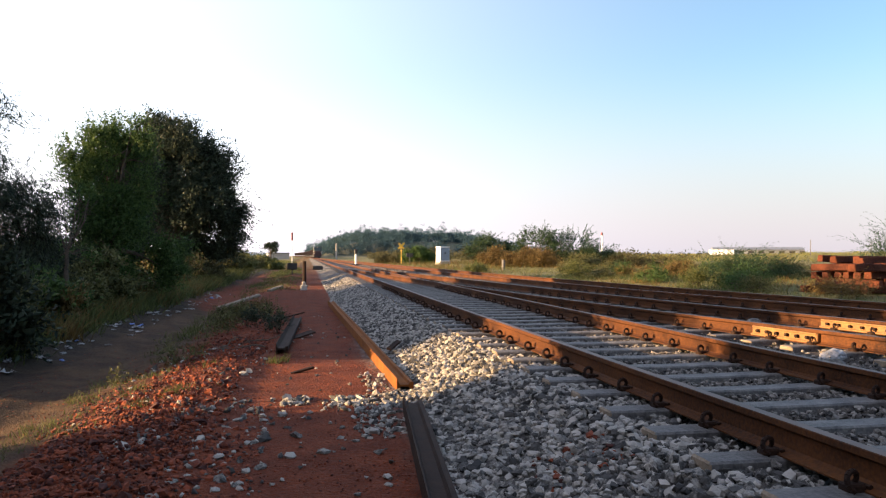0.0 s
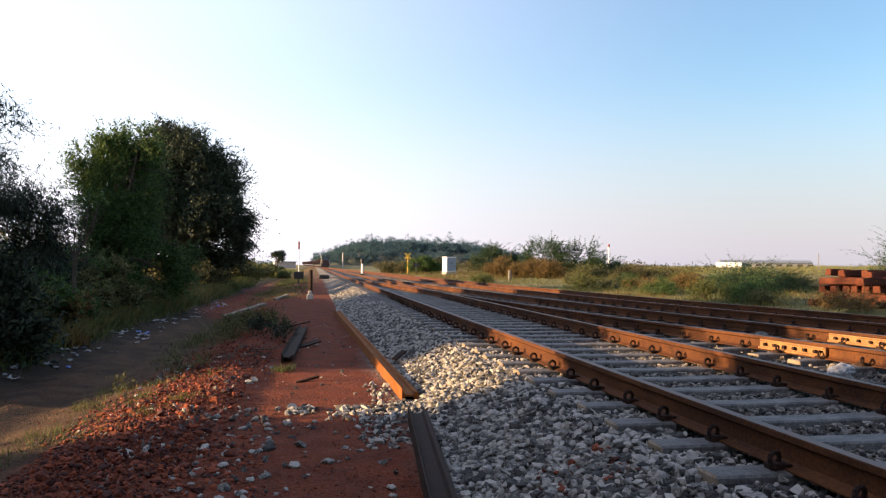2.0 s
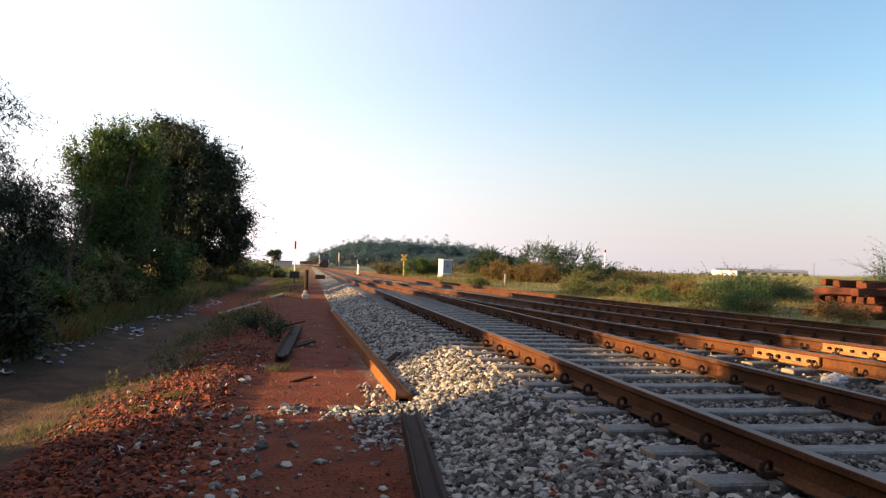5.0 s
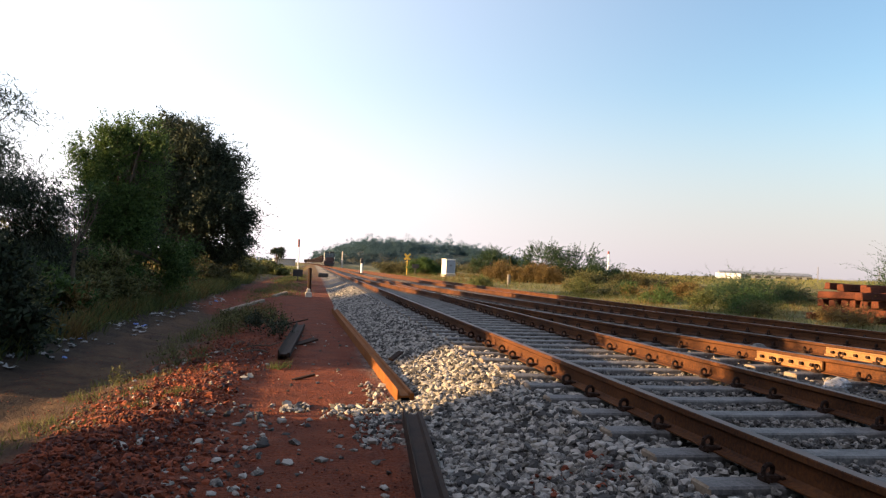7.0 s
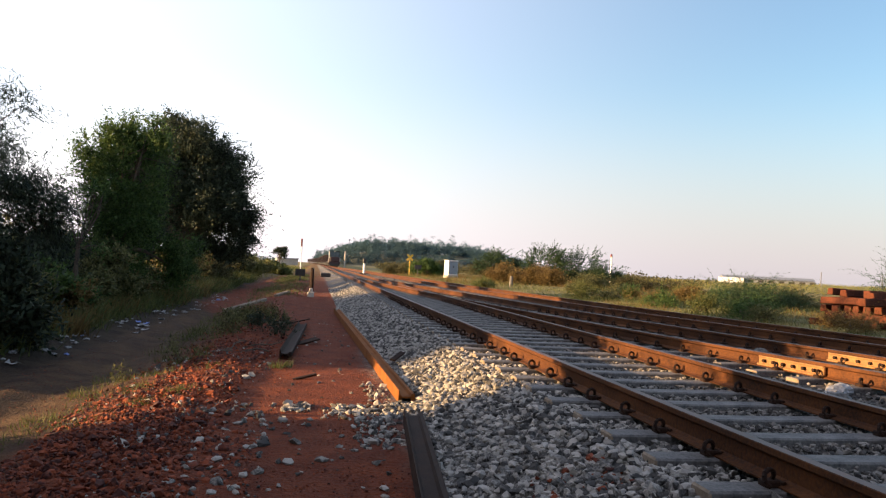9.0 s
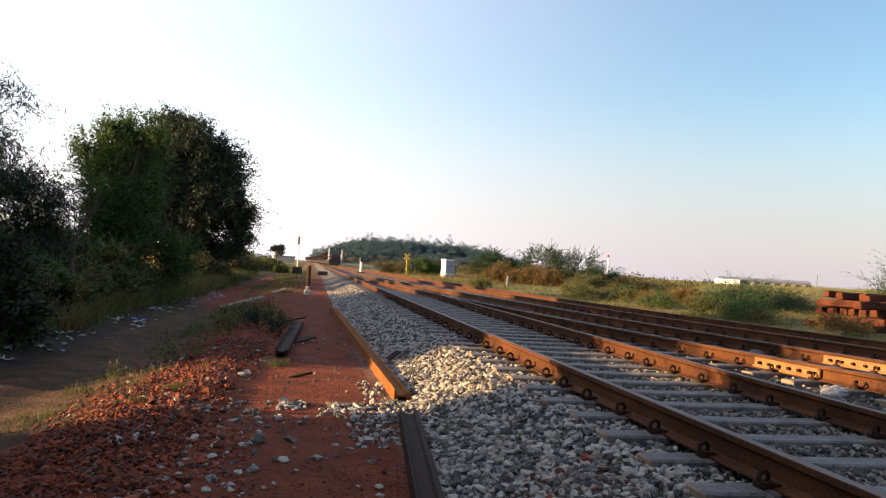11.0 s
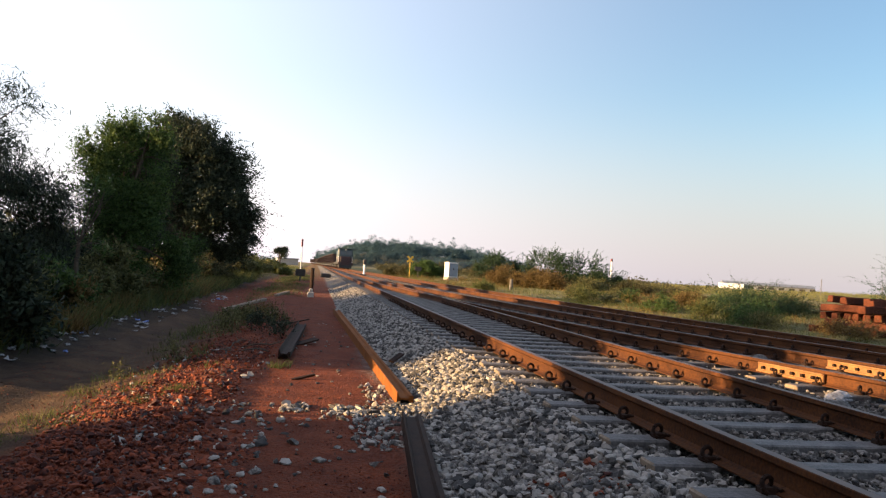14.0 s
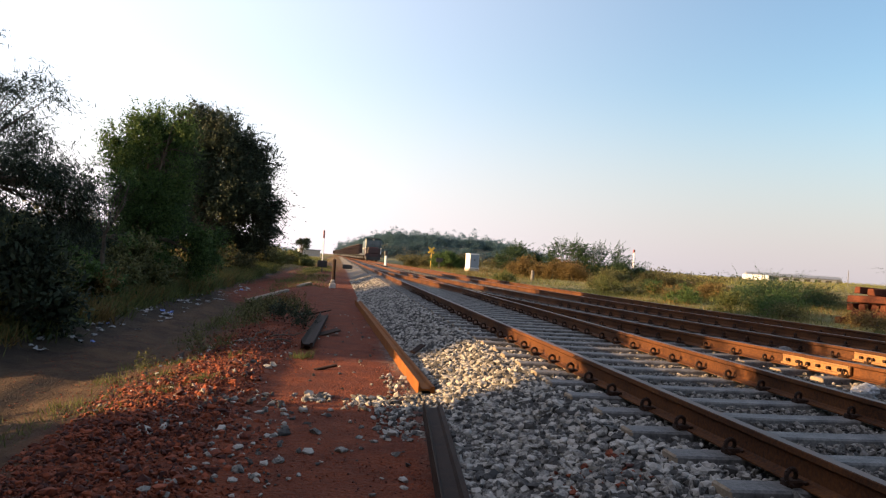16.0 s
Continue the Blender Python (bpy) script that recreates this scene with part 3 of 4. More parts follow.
# the first four are unseen, added to shade the near lane
for k in [i for i in range(22) if i not in (4, 5)]:
    y = (3.6 + 0.75 * k) if k < 4 else (7.9 + 1.25 * (k - 4))
    h = (1.0, 0.9, 0.9, 0.6, 0.18, 0.22, 0.6, 0.8)[k] if k < 8 else 0.7 + 0.25 * (k % 3)
    tree("verge_bush", -5.55 - 0.25 * (k % 2), y, 0.15, 0.02, [(0, 0, h * 0.5, 0.62, 0.62, h * 0.5, 1)], 90, 34, 0.04 + 0.0012 * y, LEAF_MID if k % 3 else LEAF_OCHRE, 460 + k, "low dusty weed bush on the lane's verge", "bush", spread=(0.1, 0.2), shell=0.0)

# unseen low bushes added to narrow the sun patch on the lane
for k, (y, h) in enumerate([(6.75, 0.42), (7.35, 0.3), (9.75, 0.35)]):
    tree("verge_bush", -5.6, y, 0.12, 0.02, [(0, 0, h * 0.5, 0.5, 0.5, h * 0.5, 1)], 60, 27, 0.045, LEAF_MID, 490 + k, "low dusty weed bush on the lane's verge", "bush", spread=(0.08, 0.14), shell=0.0)

# unseen trees beside, behind and left of view, added to shade foreground and tracks
for k, (x, y, r, h) in enumerate([(-7.4, 3.4, 1.9, 8.0), (-7.8, 5.4, 0.9, 4.6), (-9.0, 5.2, 0.9, 4.6), (-8.0, 1.0, 2.6, 11.0), (-7.6, -3.0, 2.8, 11.5), (-8.0, -8.0, 3.2, 12.0), (-10.8, 3.0, 2.6, 11.0), (-4.5, -13.0, 3.6, 11.0), (1.0, -15.0, 3.6, 11.0), (7.5, -16.0, 3.8, 11.0), (-10.0, -14.0, 3.8, 12.0), (-11.0, 13.0, 1.9, 7.0), (-11.6, 16.0, 2.2, 7.0), (-9.6, 39.0, 1.8, 5.6), (-12.0, -2.5, 3.2, 12.0), (-11.2, 11.7, 1.1, 6.6), (-13.0, 19.0, 2.1, 6.8), (-13.4, 22.4, 2.2, 6.8), (-14.4, 26.0, 2.2, 6.8), (-24.0, 46.0, 3.4, 11.0)]):
    tree("shading_tree", x, y, 1.2, 0.18, [(0, 0, h * 0.5, r, r, h * 0.5, 3)], 560, 34, 0.19 if y < 30 or x < -20 else 0.1, LEAF_DARK, 80 + k, "dense dark tree out of view, added to shade the scene", shell=0.0, spread=(0.25, 0.5))


# scrub at the far side of the tracks
def acacia(x, y, r, h, seed, mat=None):
    tree("acacia_bush", x, y, 0.7, 0.07, [(0, 0, h * 0.55, r, r, h * 0.42, 3), (r * 0.6, 0, h * 0.4, r * 0.7, r * 0.7, h * 0.35, 1), (-r * 0.6, 0, h * 0.45, r * 0.7, r * 0.6, h * 0.4, 1)],
         int(150 + 60 * r), 60, 0.0010 * y + 0.012, mat or LEAF_FEATHER, seed, "feathery green thorn bush beyond the tracks" if mat in (None, LEAF_BRIGHT) else "dry ochre thorn bush beyond the tracks", "bush", spread=(0.2, 0.5), shell=0.35, reach=1.7 if mat is None else 1.0, slim=0.3, twig=30 if mat is None else 10)


for k, (x, y, r, h, mat) in enumerate([(21.6, 84, 2.4, 4.2, None), (25.2, 78, 2.6, 4.4, None), (28.2, 76, 2.6, 4.3, None), (30.6, 74, 1.7, 2.0, None), (22.2, 93, 1.8, 2.6, LEAF_DRY), (32.5, 72, 1.8, 1.1, LEAF_DRY),
                                       (35.0, 70, 2.4, 0.9, LEAF_DRY), (22.6, 34.0, 1.6, 1.0, None), (20.6, 33.0, 1.2, 0.95, None), (25.0, 35.5, 1.6, 0.9, LEAF_DRY), (26.8, 30, 0.9, 2.9, None),
                                       (17.0, 112, 2.0, 2.6, LEAF_BRIGHT), (15.5, 118, 1.6, 1.8, LEAF_DRY), (13.5, 125, 1.5, 1.5, LEAF_DRY), (20.8, 120, 2.4, 2.4, LEAF_DRY), (20.4, 78, 1.8, 2.0, LEAF_OCHRE), (22.4, 75, 1.8, 2.1, LEAF_OCHRE), (24.2, 73, 1.5, 1.7, LEAF_OCHRE), (27.0, 70, 1.3, 1.3, LEAF_MID)]):
    acacia(x, y, r, h, 120 + k, mat)


rs = np.random.RandomState(9)
for k in range(34):
    y = rs.uniform(19, 62)
    x = 13.8 + 0.05 * (40 - y) + rs.uniform(0, 5 + 0.32 * y)
    r = rs.uniform(0.5, 1.0)
    tree("weed_bush", x, y, 0.2, 0.03, [(0, 0, r * 0.4, r, r, r * 0.45, 3)], int(110 * r + 40), 36, 0.03 + 0.0009 * y, (GRASS, LEAF_MID, LEAF_OCHRE, LEAF_BRIGHT)[k % 4], 400 + k,
         ("yellow-green weed clump", "dusty olive weed clump", "straw-coloured dry weed clump", "green weed clump")[k % 4] + " beyond the tracks", "bush", spread=(0.12, 0.28), shell=0.0, slim=0.22, reach=1.3)

# ---- grass ----
def grass(name, spots, height, mat, seed, label):
    """Blades as slim triangles; spots: x, y, z."""
    rs = np.random.RandomState(seed)
    s = np.asarray(spots)
    n = len(s)
    h = np.asarray(height) * rs.uniform(0.5, 1.2, n)
    a = rs.uniform(0, 6.283, n)
    lean = rs.normal(0, 0.55, (n, 2)) * h[:, None]
    w = 0.028 * h + 0.003
    side = np.stack([np.cos(a) * w, np.sin(a) * w, np.zeros(n)], 1)
    tip = s + np.concatenate([lean, h[:, None]], 1)
    me = quick(name, np.stack([s - side, s + side, tip], 1), 3, mat)
    return tagged(new(name, me), label, "grass", kind="stuff")


def strip(rs, n, x0, x1, y0, y1, clump=0.25, tufts=0):
    """Random ground spots, gathered in tufts."""
    tufts = tufts or max(3, n // 40)
    c = np.stack([rs.uniform(x0, x1, tufts), rs.uniform(y0, y1, tufts)], 1)
    p = c[rs.randint(0, tufts, n)] + rs.normal(0, clump, (n, 2))
    return np.concatenate([p, ground_z(p[:, 0], p[:, 1])[:, None] - 0.01], 1)


rs = np.random.RandomState(5)
S = strip(rs, 26000, -6.4, -4.7, 10.2, 60, 0.22, 420)
grass("verge_grass", S, 0.28 + 0.007 * S[:, 1], GRASS, 21, "green weeds and grass along the lane's shaded verge")
S = strip(rs, 9000, -6.2, -4.6, 10.2, 40, 0.15, 150)
grass("verge_straw", S, 0.3 + 0.006 * S[:, 1], GRASS_DRY, 29, "dry brown grass stalks along the lane's verge")
S = np.concatenate([strip(rs, 500, -2.7, -1.9, 6.8, 10.5, 0.12, 14), strip(rs, 420, -2.2, -1.2, 8.5, 12.5, 0.1, 12), strip(rs, 900, -2.6, -1.6, 12.0, 20, 0.14, 16), strip(rs, 260, -1.7, -1.2, 7.6, 8.2, 0.08, 3), strip(rs, 120, -0.45, -0.35, 10.1, 10.4, 0.06, 2), strip(rs, 700, -3.4, -2.4, 5.2, 7.5, 0.12, 16)])
grass("lane_weeds", S, 0.1 + 0.010 * (S[:, 1] - 8), GRASS, 22, "straggling green weeds between the lane and the red path")
for k, (x, y, r, h, mat) in enumerate([(-1.45, 14.3, 0.3, 0.4, LEAF_MID), (-0.95, 14.8, 0.32, 0.5, LEAF_DARK), (-0.55, 14.1, 0.22, 0.42, LEAF_DARK), (-1.3, 15.8, 0.35, 0.5, LEAF_MID), (-0.8, 16.6, 0.3, 0.4, LEAF_MID), (-1.8, 17.2, 0.35, 0.4, LEAF_MID), (-1.2, 18.6, 0.3, 0.4, LEAF_OCHRE), (-2.1, 12.4, 0.25, 0.25, LEAF_MID), (-1.75, 11.0, 0.2, 0.2, LEAF_MID), (-1.45, 7.95, 0.14, 0.18, LEAF_BRIGHT), (-2.2, 9.4, 0.18, 0.2, LEAF_MID), (-0.4, 10.25, 0.1, 0.16, LEAF_BRIGHT), (-1.5, 9.9, 0.15, 0.18, LEAF_OCHRE)]):
    tree("path_weed", x, y, h * 0.3, 0.012, [(0, 0, h * 0.5, r, r, h * 0.5, 1)], int(14 + 110 * r), 27, 0.022 + 0.0006 * y, mat, 520 + k, "small dusty leafy weed beside the red path", "weed", spread=(0.06, 0.14), shell=0.0, slim=0.3, reach=1.2, boughs=10)
S = np.concatenate([strip(rs, 7000, -3.0, -0.5, 30, 80, 0.35, 120), strip(rs, 9000, -12, -3, 60, 200, 1.2, 160)])
grass("meadow_grass", S, 0.08 + 0.0025 * S[:, 1], GRASS, 23, "sunlit yellow-green grass beyond the lane")
S = np.concatenate([strip(rs, 14000, 13.5, 30, 17, 45, 0.7, 190), strip(rs, 9000, 12, 48, 45, 110, 1.5, 150)])
grass("field_grass", S, 0.16 + 0.004 * S[:, 1], GRASS, 24, "tall yellow-green grass and weeds beyond the tracks")
S = np.concatenate([strip(rs, 9000, 11.5, 45, 55, 130, 1.5, 130), strip(rs, 3500, 13.5, 30, 20, 45, 0.6, 60)])
grass("dry_grass", S, 0.16 + 0.0045 * S[:, 1], GRASS_DRY, 25, "dry straw-coloured grass beyond the tracks")
S = strip(rs, 30000, 45, 420, 120, 420, 4, 900)
grass("far_field", S, 1.3, CROP, 26, "sunlit green crop on the far rise")


# ---- loose stones ----
def scatter(rs, n, x0, x1, y0, y1):
    p = np.stack([rs.uniform(x0, x1, n), rs.uniform(y0, y1, n)], 1)
    return np.concatenate([p, ground_z(p[:, 0], p[:, 1])[:, None]], 1)


def ballast():
    rs = np.random.RandomState(31)
    y = rs.uniform(14, 60, 3000)
    x = np.interp(y, TRACK3[:, 1], TRACK3[:, 0]) + 2.0 + rs.normal(0, 0.28, 3000)
    ridge = np.stack([x, y, ground_z(x, y) + 0.16 * np.exp(-((x - np.interp(y, TRACK3[:, 1], TRACK3[:, 0]) - 2.0) / 0.3) ** 2) * (0.6 + 0.4 * np.sin(y * 1.1)) - 0.02], 1)
    P = np.concatenate([scatter(rs, 9500, 0.72, 2.15, 3.0, 12), scatter(rs, 9500, 0.75, 2.15, 12, 24), scatter(rs, 8000, 0.8, 2.1, 24, 42),
                        scatter(rs, 10500, 2.1, 4.8, 3.0, 9), scatter(rs, 10500, 2.1, 4.8, 9, 20), scatter(rs, 5200, 4.6, 9.6, 5, 14), scatter(rs, 4200, 4.6, 10.6, 14, 30), scatter(rs, 2500, 10.5, 13.2, 9, 24), scatter(rs, 5500, 4.8, 9.0, 30, 62), ridge])
    P[:, 2] += rs.uniform(-0.014, 0.018, len(P)) + 0.012 * (P[:, 0] > 1.8) * (P[:, 0] < 10.5)
    rail_x = np.interp(P[:, 1], [7.7, 22, 23], [1.14, 0.82, 0.7])
    P = P[(P[:, 0] > rail_x) | (P[:, 1] < 7.7)]
    P = P[(P[:, 0] > np.interp(P[:, 1], [3.0, 6.9, 7.0], [0.78, 1.08, 0.75]))]
    size = rs.uniform(0.018, 0.046, len(P)) * (1 + 0.006 * np.clip(P[:, 1] - 10, 0, 40)) * np.where(P[:, 0] > 2.4, 0.72, 1.0)
    bed = (P[:, 0] > 2.45) & (P[:, 0] < np.interp(P[:, 1], TRACK3[:, 1], TRACK3[:, 0]) + 1.3)
    tagged(new("ballast", stones("ballast", P[~bed], size[~bed], STONE, 32)), "grey broken stone ballast heaped along the track", "ballast", kind="stuff")
    tagged(new("track_ballast", stones("track_ballast", P[bed], size[bed], STONE_STAINED, 35)), "rust-stained ballast stones between the rails", "ballast", kind="stuff")
    spill = np.concatenate([scatter(rs, 170, 0.45, 0.85, 5.8, 7.4), scatter(rs, 60, 0.1, 0.7, 6.9, 7.5), scatter(rs, 30, -0.25, 0.0, 7.2, 7.6), scatter(rs, 90, -0.4, 0.6, 3.6, 7.5), scatter(rs, 420, -1.5, -0.3, 3.4, 7.6), scatter(rs, 120, 0.42, 0.8, 5.9, 7.0), scatter(rs, 70, -0.25, 0.05, 7.2, 7.65), scatter(rs, 90, 0.25, 0.6, 7.2, 7.6), scatter(rs, 260, -2.2, -0.5, 6.5, 12), scatter(rs, 60, -0.4, 0.7, 8, 18), scatter(rs, 90, 0.62, 0.9, 7.4, 9.0)])
    spill[:, 2] += 0.008
    tagged(new("spilled_ballast", stones("spilled_ballast", spill, np.clip(rs.lognormal(-4.0, 0.5, len(spill)), 0.007, 0.055), STONE, 33)), "grey stones strewn over the red path", "stones", kind="stuff")
    G = np.concatenate([scatter(rs, 3500, -0.8, 0.9, 3.2, 12), scatter(rs, 1200, -3.9, -2.2, 6, 14)])
    tagged(new("path_grit", stones("path_grit", G, rs.uniform(0.003, 0.011, len(G)), BRICK_RUBBLE, 36)), "fine red grit on the trodden path", "grit", kind="stuff")
    R = np.concatenate([scatter(rs, 4200, -2.2, -0.75, 4.0, 9.5), scatter(rs, 1500, -1.7, -0.6, 9.5, 13), scatter(rs, 2600, -2.1, -0.35, 3.0, 6.6), scatter(rs, 700, -2.4, -1.6, 7.0, 11.5), scatter(rs, 900, -2.2, -0.5, 12, 19), scatter(rs, 60, 1.35, 1.85, 3.9, 4.5)])
    R[-60:, 2] += 0.015
    R[:, 2] += rs.uniform(-0.01, 0.05, len(R)) * np.exp(-((R[:, 0] + 1.35) / 0.6) ** 2)
    tagged(new("brick_rubble", stones("brick_rubble", R, np.clip(rs.lognormal(-4.3, 0.5, len(R)), 0.006, 0.048), BRICK_RUBBLE, 34)), "heap of broken red brick and stone rubble", "rubble", kind="stuff")


ballast()


# ---- loose rails, slabs and sleepers by the path ----
def lying_rail(name, a, b, label, mat=RUST, z=0.0):
    """A rail on its side, the flat foot towards the path."""
    a, b = Vector((*a, 0)), Vector((*b, 0))
    L = (b - a).length
    t = thing(name, Matrix.Translation((a.x, a.y, z)) @ (b - a).to_track_quat("Y", "Z").to_matrix().to_4x4(), label, "rail")
    line = np.stack([np.zeros(12), np.linspace(0, L, 12)], 1)
    sec = [(0.172 + w - 0.006, 0.075 - u) for u, w in RAIL_SECTION]
    v, f, k = sweep(line, 0.0, sec)
    me = indexed("rail_bar", v, f, mat)
    bm = bmesh.new()
    bm.from_mesh(me)
    bm.verts.ensure_lookup_table()
    n = len(bm.verts)
    bm.faces.new([bm.verts[i] for i in range(k)])
    bm.faces.new([bm.verts[n - k + i] for i in range(k)][::-1])
    bmesh.ops.recalc_face_normals(bm, faces=bm.faces)
    bm.to_mesh(me)
    bm.free()
    child("rail_bar", me, t)
    return t


lying_rail("loose_rail", (0.95, 7.75), (0.62, 22.0), "long rusty rail lying on its side at the ballast's foot", RUST_BRIGHT)
lying_rail("loose_rail", (0.58, 3.0), (0.89, 6.8), "dark rusty rail lying on its side beside the ballast", RUST_DARK)
lying_rail("loose_rail", (-0.44, 11.1), (-0.28, 16.4), "short dark rail lying on the red path", RUST_DARK)


def slab(a, b, label):
    a, b = Vector((*a, float(ground_z(*a)))), Vector((*b, float(ground_z(*b))))
    bm = bmesh.new()
    L = (b - a).length
    box(bm, -0.08, 0.08, 0, L, -0.04, 0.1, 0.02)
    t = thing("concrete_post", Matrix.Translation(a) @ (b - a).to_track_quat("Y", "Z").to_matrix().to_4x4(), label, "concrete post")
    part("slab", bm, SANDY, t)


slab((-2.75, 24.0), (-1.75, 28.0), "pale concrete post lying across the lane's edge")
slab((-1.5, 30.5), (-1.1, 33.0), "pale concrete post lying in the grass")


# fishplates on the turnout's rails
def fishplate(x, y, yaw, L, mat=None, owner=None):
    bm = bmesh.new()
    box(bm, -0.022, 0.02, -L / 2, L / 2, 0.0, 0.115, 0.008)
    box(bm, -0.05, -0.018, -L / 2, L / 2, -0.012, 0.018, 0.006)
    box(bm, -0.034, -0.018, -L / 2 + 0.01, L / 2 - 0.01, 0.092, 0.116, 0.005)
    p = part("fishplate", bm, mat or FISHPLATE, owner or track_2, "", pose(x, y, RAIL_Z - 0.155, 0, 0, yaw))
    for k in range(6):
        bm = bmesh.new()
        bmesh.ops.create_cone(bm, cap_ends=True, segments=6, radius1=0.024, radius2=0.02, depth=0.06, matrix=pose(-0.035, (k - 2.5) * L / 6.5, 0.055, 0, 90, 0))
        part("bolt", bm, RUST_DARK, p)


for y in (8.35,):
    fishplate(x_of(TRACK2, y) - GAUGE / 2 - 0.035, y, 7, 1.1)
fishplate(x_of(TRACK2, 9.2) + GAUGE / 2 - 0.035, 9.0, 7, 1.3)


# ---- posts, signals and boxes ----
def plain_post(name, x, y, z0, z1, r, mat, label, category="post", group=""):
    t = thing(name, pose(x, y, z0), label, category, group)
    bm = bmesh.new()
    tube(bm, (0, 0, -0.2), (0, 0, z1 - z0), r, r * 0.85, 8)
    part("shaft", bm, mat, t)
    return t


def colour_signal(x, y, h, r, red, label, lamps=3):
    z = float(ground_z(x, y))
    t = plain_post("railway_signal", x, y, z, z + h - 0.5 * lamps, r, WHITE, label, "signal", "colour light signals")
    bm = bmesh.new()
    box(bm, -0.2, 0.2, -0.12, 0.12, h - 0.5 * lamps - 0.2, h, 0.05)
    head = part("signal_head", bm, RED_PAINT if red else BLACK, t)
    for k in range(lamps):
        bm = bmesh.new()
        tube(bm, (0, -0.12, h - 0.35 - 0.5 * k), (0, -0.3, h - 0.37 - 0.5 * k), 0.14, 0.15, 10)
        part("hood", bm, BLACK, head)
    bm = bmesh.new()
    for s in (-0.2, 0.2):
        tube(bm, (s, 0.15, 0), (s, 0.15, h - 1.6), 0.02, 0.02, 5)
    for k in range(int((h - 2) / 0.4)):
        tube(bm, (-0.2, 0.15, 0.4 * k + 0.3), (0.2, 0.15, 0.4 * k + 0.3), 0.015, 0.015, 4)
    part("ladder", bm, GREY_AND_SHADED, t)
    return t


colour_signal(-3.1, 160.0, 6.7, 0.08, True, "slim white colour light signal with a red-backed head")
colour_signal(62.8, 150.0, 6.2, 0.17, True, "white colour light signal with a red head in the field", 1)
plain_post("white_mast", 10.7, 275.0, 0.1, 6.1, 0.3, PALE_CONCRETE, "tall white painted mast beside the far line")


def shunt_signal():
    t = plain_post("shunt_signal", 5.75, 88.0, 0.35, 1.65, 0.14, WHITE, "low white shunting signal with a black lamp head", "signal")
    for name, spec in (("lamp_head", (-0.2, 0.2, -0.18, 0.18, 1.3, 1.9, 0.08)), ("base_block", (-0.5, 0.6, -0.3, 0.3, -0.1, 0.12, 0.03))):
        bm = bmesh.new()
        box(bm, *spec)
        part(name, bm, BLACK, t)


shunt_signal()


def location_box():
    x, y = 19.25, 104.0
    t = thing("location_box", pose(x, y, float(ground_z(x, y)), 0, 0, 20), "white metal signalling cabinet in the grass, its front greyed as in shade", "cabinet")
    # grey-blue door puts the white front's shade into its colour
    for name, mat, s in (("plinth", PALE_CONCRETE, (-0.85, 0.85, -0.7, 0.7, -0.1, 0.45, 0.02)), ("cabinet_body", WHITE, (-0.78, 0.78, -0.6, 0.6, 0.45, 2.5, 0.03)), ("roof_plate", WHITE, (-0.85, 0.85, -0.7, 0.7, 2.5, 2.57, 0.02)),
                         ("door", GREY_AND_SHADED, (-0.7, 0.72, -0.64, -0.605, 0.55, 2.4, 0.01))):
        bm = bmesh.new()
        box(bm, *s)
        ob = part(name, bm, mat, t)
    bm = bmesh.new()
    box(bm, -0.08, 0.1, -0.68, -0.64, 1.5, 1.75, 0.01)
    part("lock_plate", bm, BLACK, ob)


location_box()


def crossing_sign():
    x, y = 14.25, 112.0
    t = plain_post("warning_sign", x, y, float(ground_z(x, y)), 3.2, 0.06, YELLOW, "yellow crossed-board warning sign above a dark board", "sign")
    for a in (45, -45):
        bm = bmesh.new()
        box(bm, -0.62, 0.62, -0.02, 0.02, -0.14, 0.14, 0.01, pose(0, -0.08 - 0.02 * (a > 0), 2.85, 0, a, 0))
        part("board", bm, YELLOW, t)
    t = plain_post("notice_board", x + 0.75, y - 4, float(ground_z(x, y)), 1.8, 0.07, BLACK, "small dark notice board on a post", "sign")
    bm = bmesh.new()
    box(bm, -0.5, 0.5, -0.05, 0.05, 1.15, 1.75, 0.02)
    part("panel", bm, BLACK, t)


crossing_sign()
plain_post("boundary_post", 17.4, 64.0, 0.15, 1.15, 0.17, CONCRETE, "stubby weathered concrete marker post in the scrub")
plain_post("stake", -0.1, 32.0, -0.02, 1.22, 0.085, RUST_DARK, "dark upright steel stake by the path")


def stake_foot():
    t = thing("cable_marker", pose(-0.12, 31.4, 0.0), "small white-topped stone beside the stake", "marker stone")
    bm = bmesh.new()
    box(bm, -0.14, 0.14, -0.12, 0.12, -0.05, 0.22, 0.04)
    box(bm, -0.08, 0.08, -0.09, 0.09, 0.2, 0.36, 0.03)
    part("block", bm, PALE_CONCRETE, t)


stake_foot()


def black_board():
    t = plain_post("speed_board", -1.05, 55.0, 0.0, 0.7, 0.05, BLACK, "low black board on a short post in the grass", "sign")
    bm = bmesh.new()
    box(bm, -0.36, 0.36, -0.06, 0.06, 0.42, 0.92, 0.02)
    part("panel", bm, BLACK, t)


black_board()


def point_machine(x, y):
    t = thing("point_machine", pose(x, y, 0.3), "low dark point machine beside the rail", "point machine")
    bm = bmesh.new()
    box(bm, -0.45, 0.45, -0.3, 0.3, -0.1, 0.28, 0.06)
    part("casing", bm, BLACK, t)
    bm = bmesh.new()
    tube(bm, (0.4, 0, 0.05), (1.2, 0, 0.05), 0.03, 0.03, 6)
    part("rod", bm, GREY_AND_SHADED, t)


point_machine(0.95, 66.0)


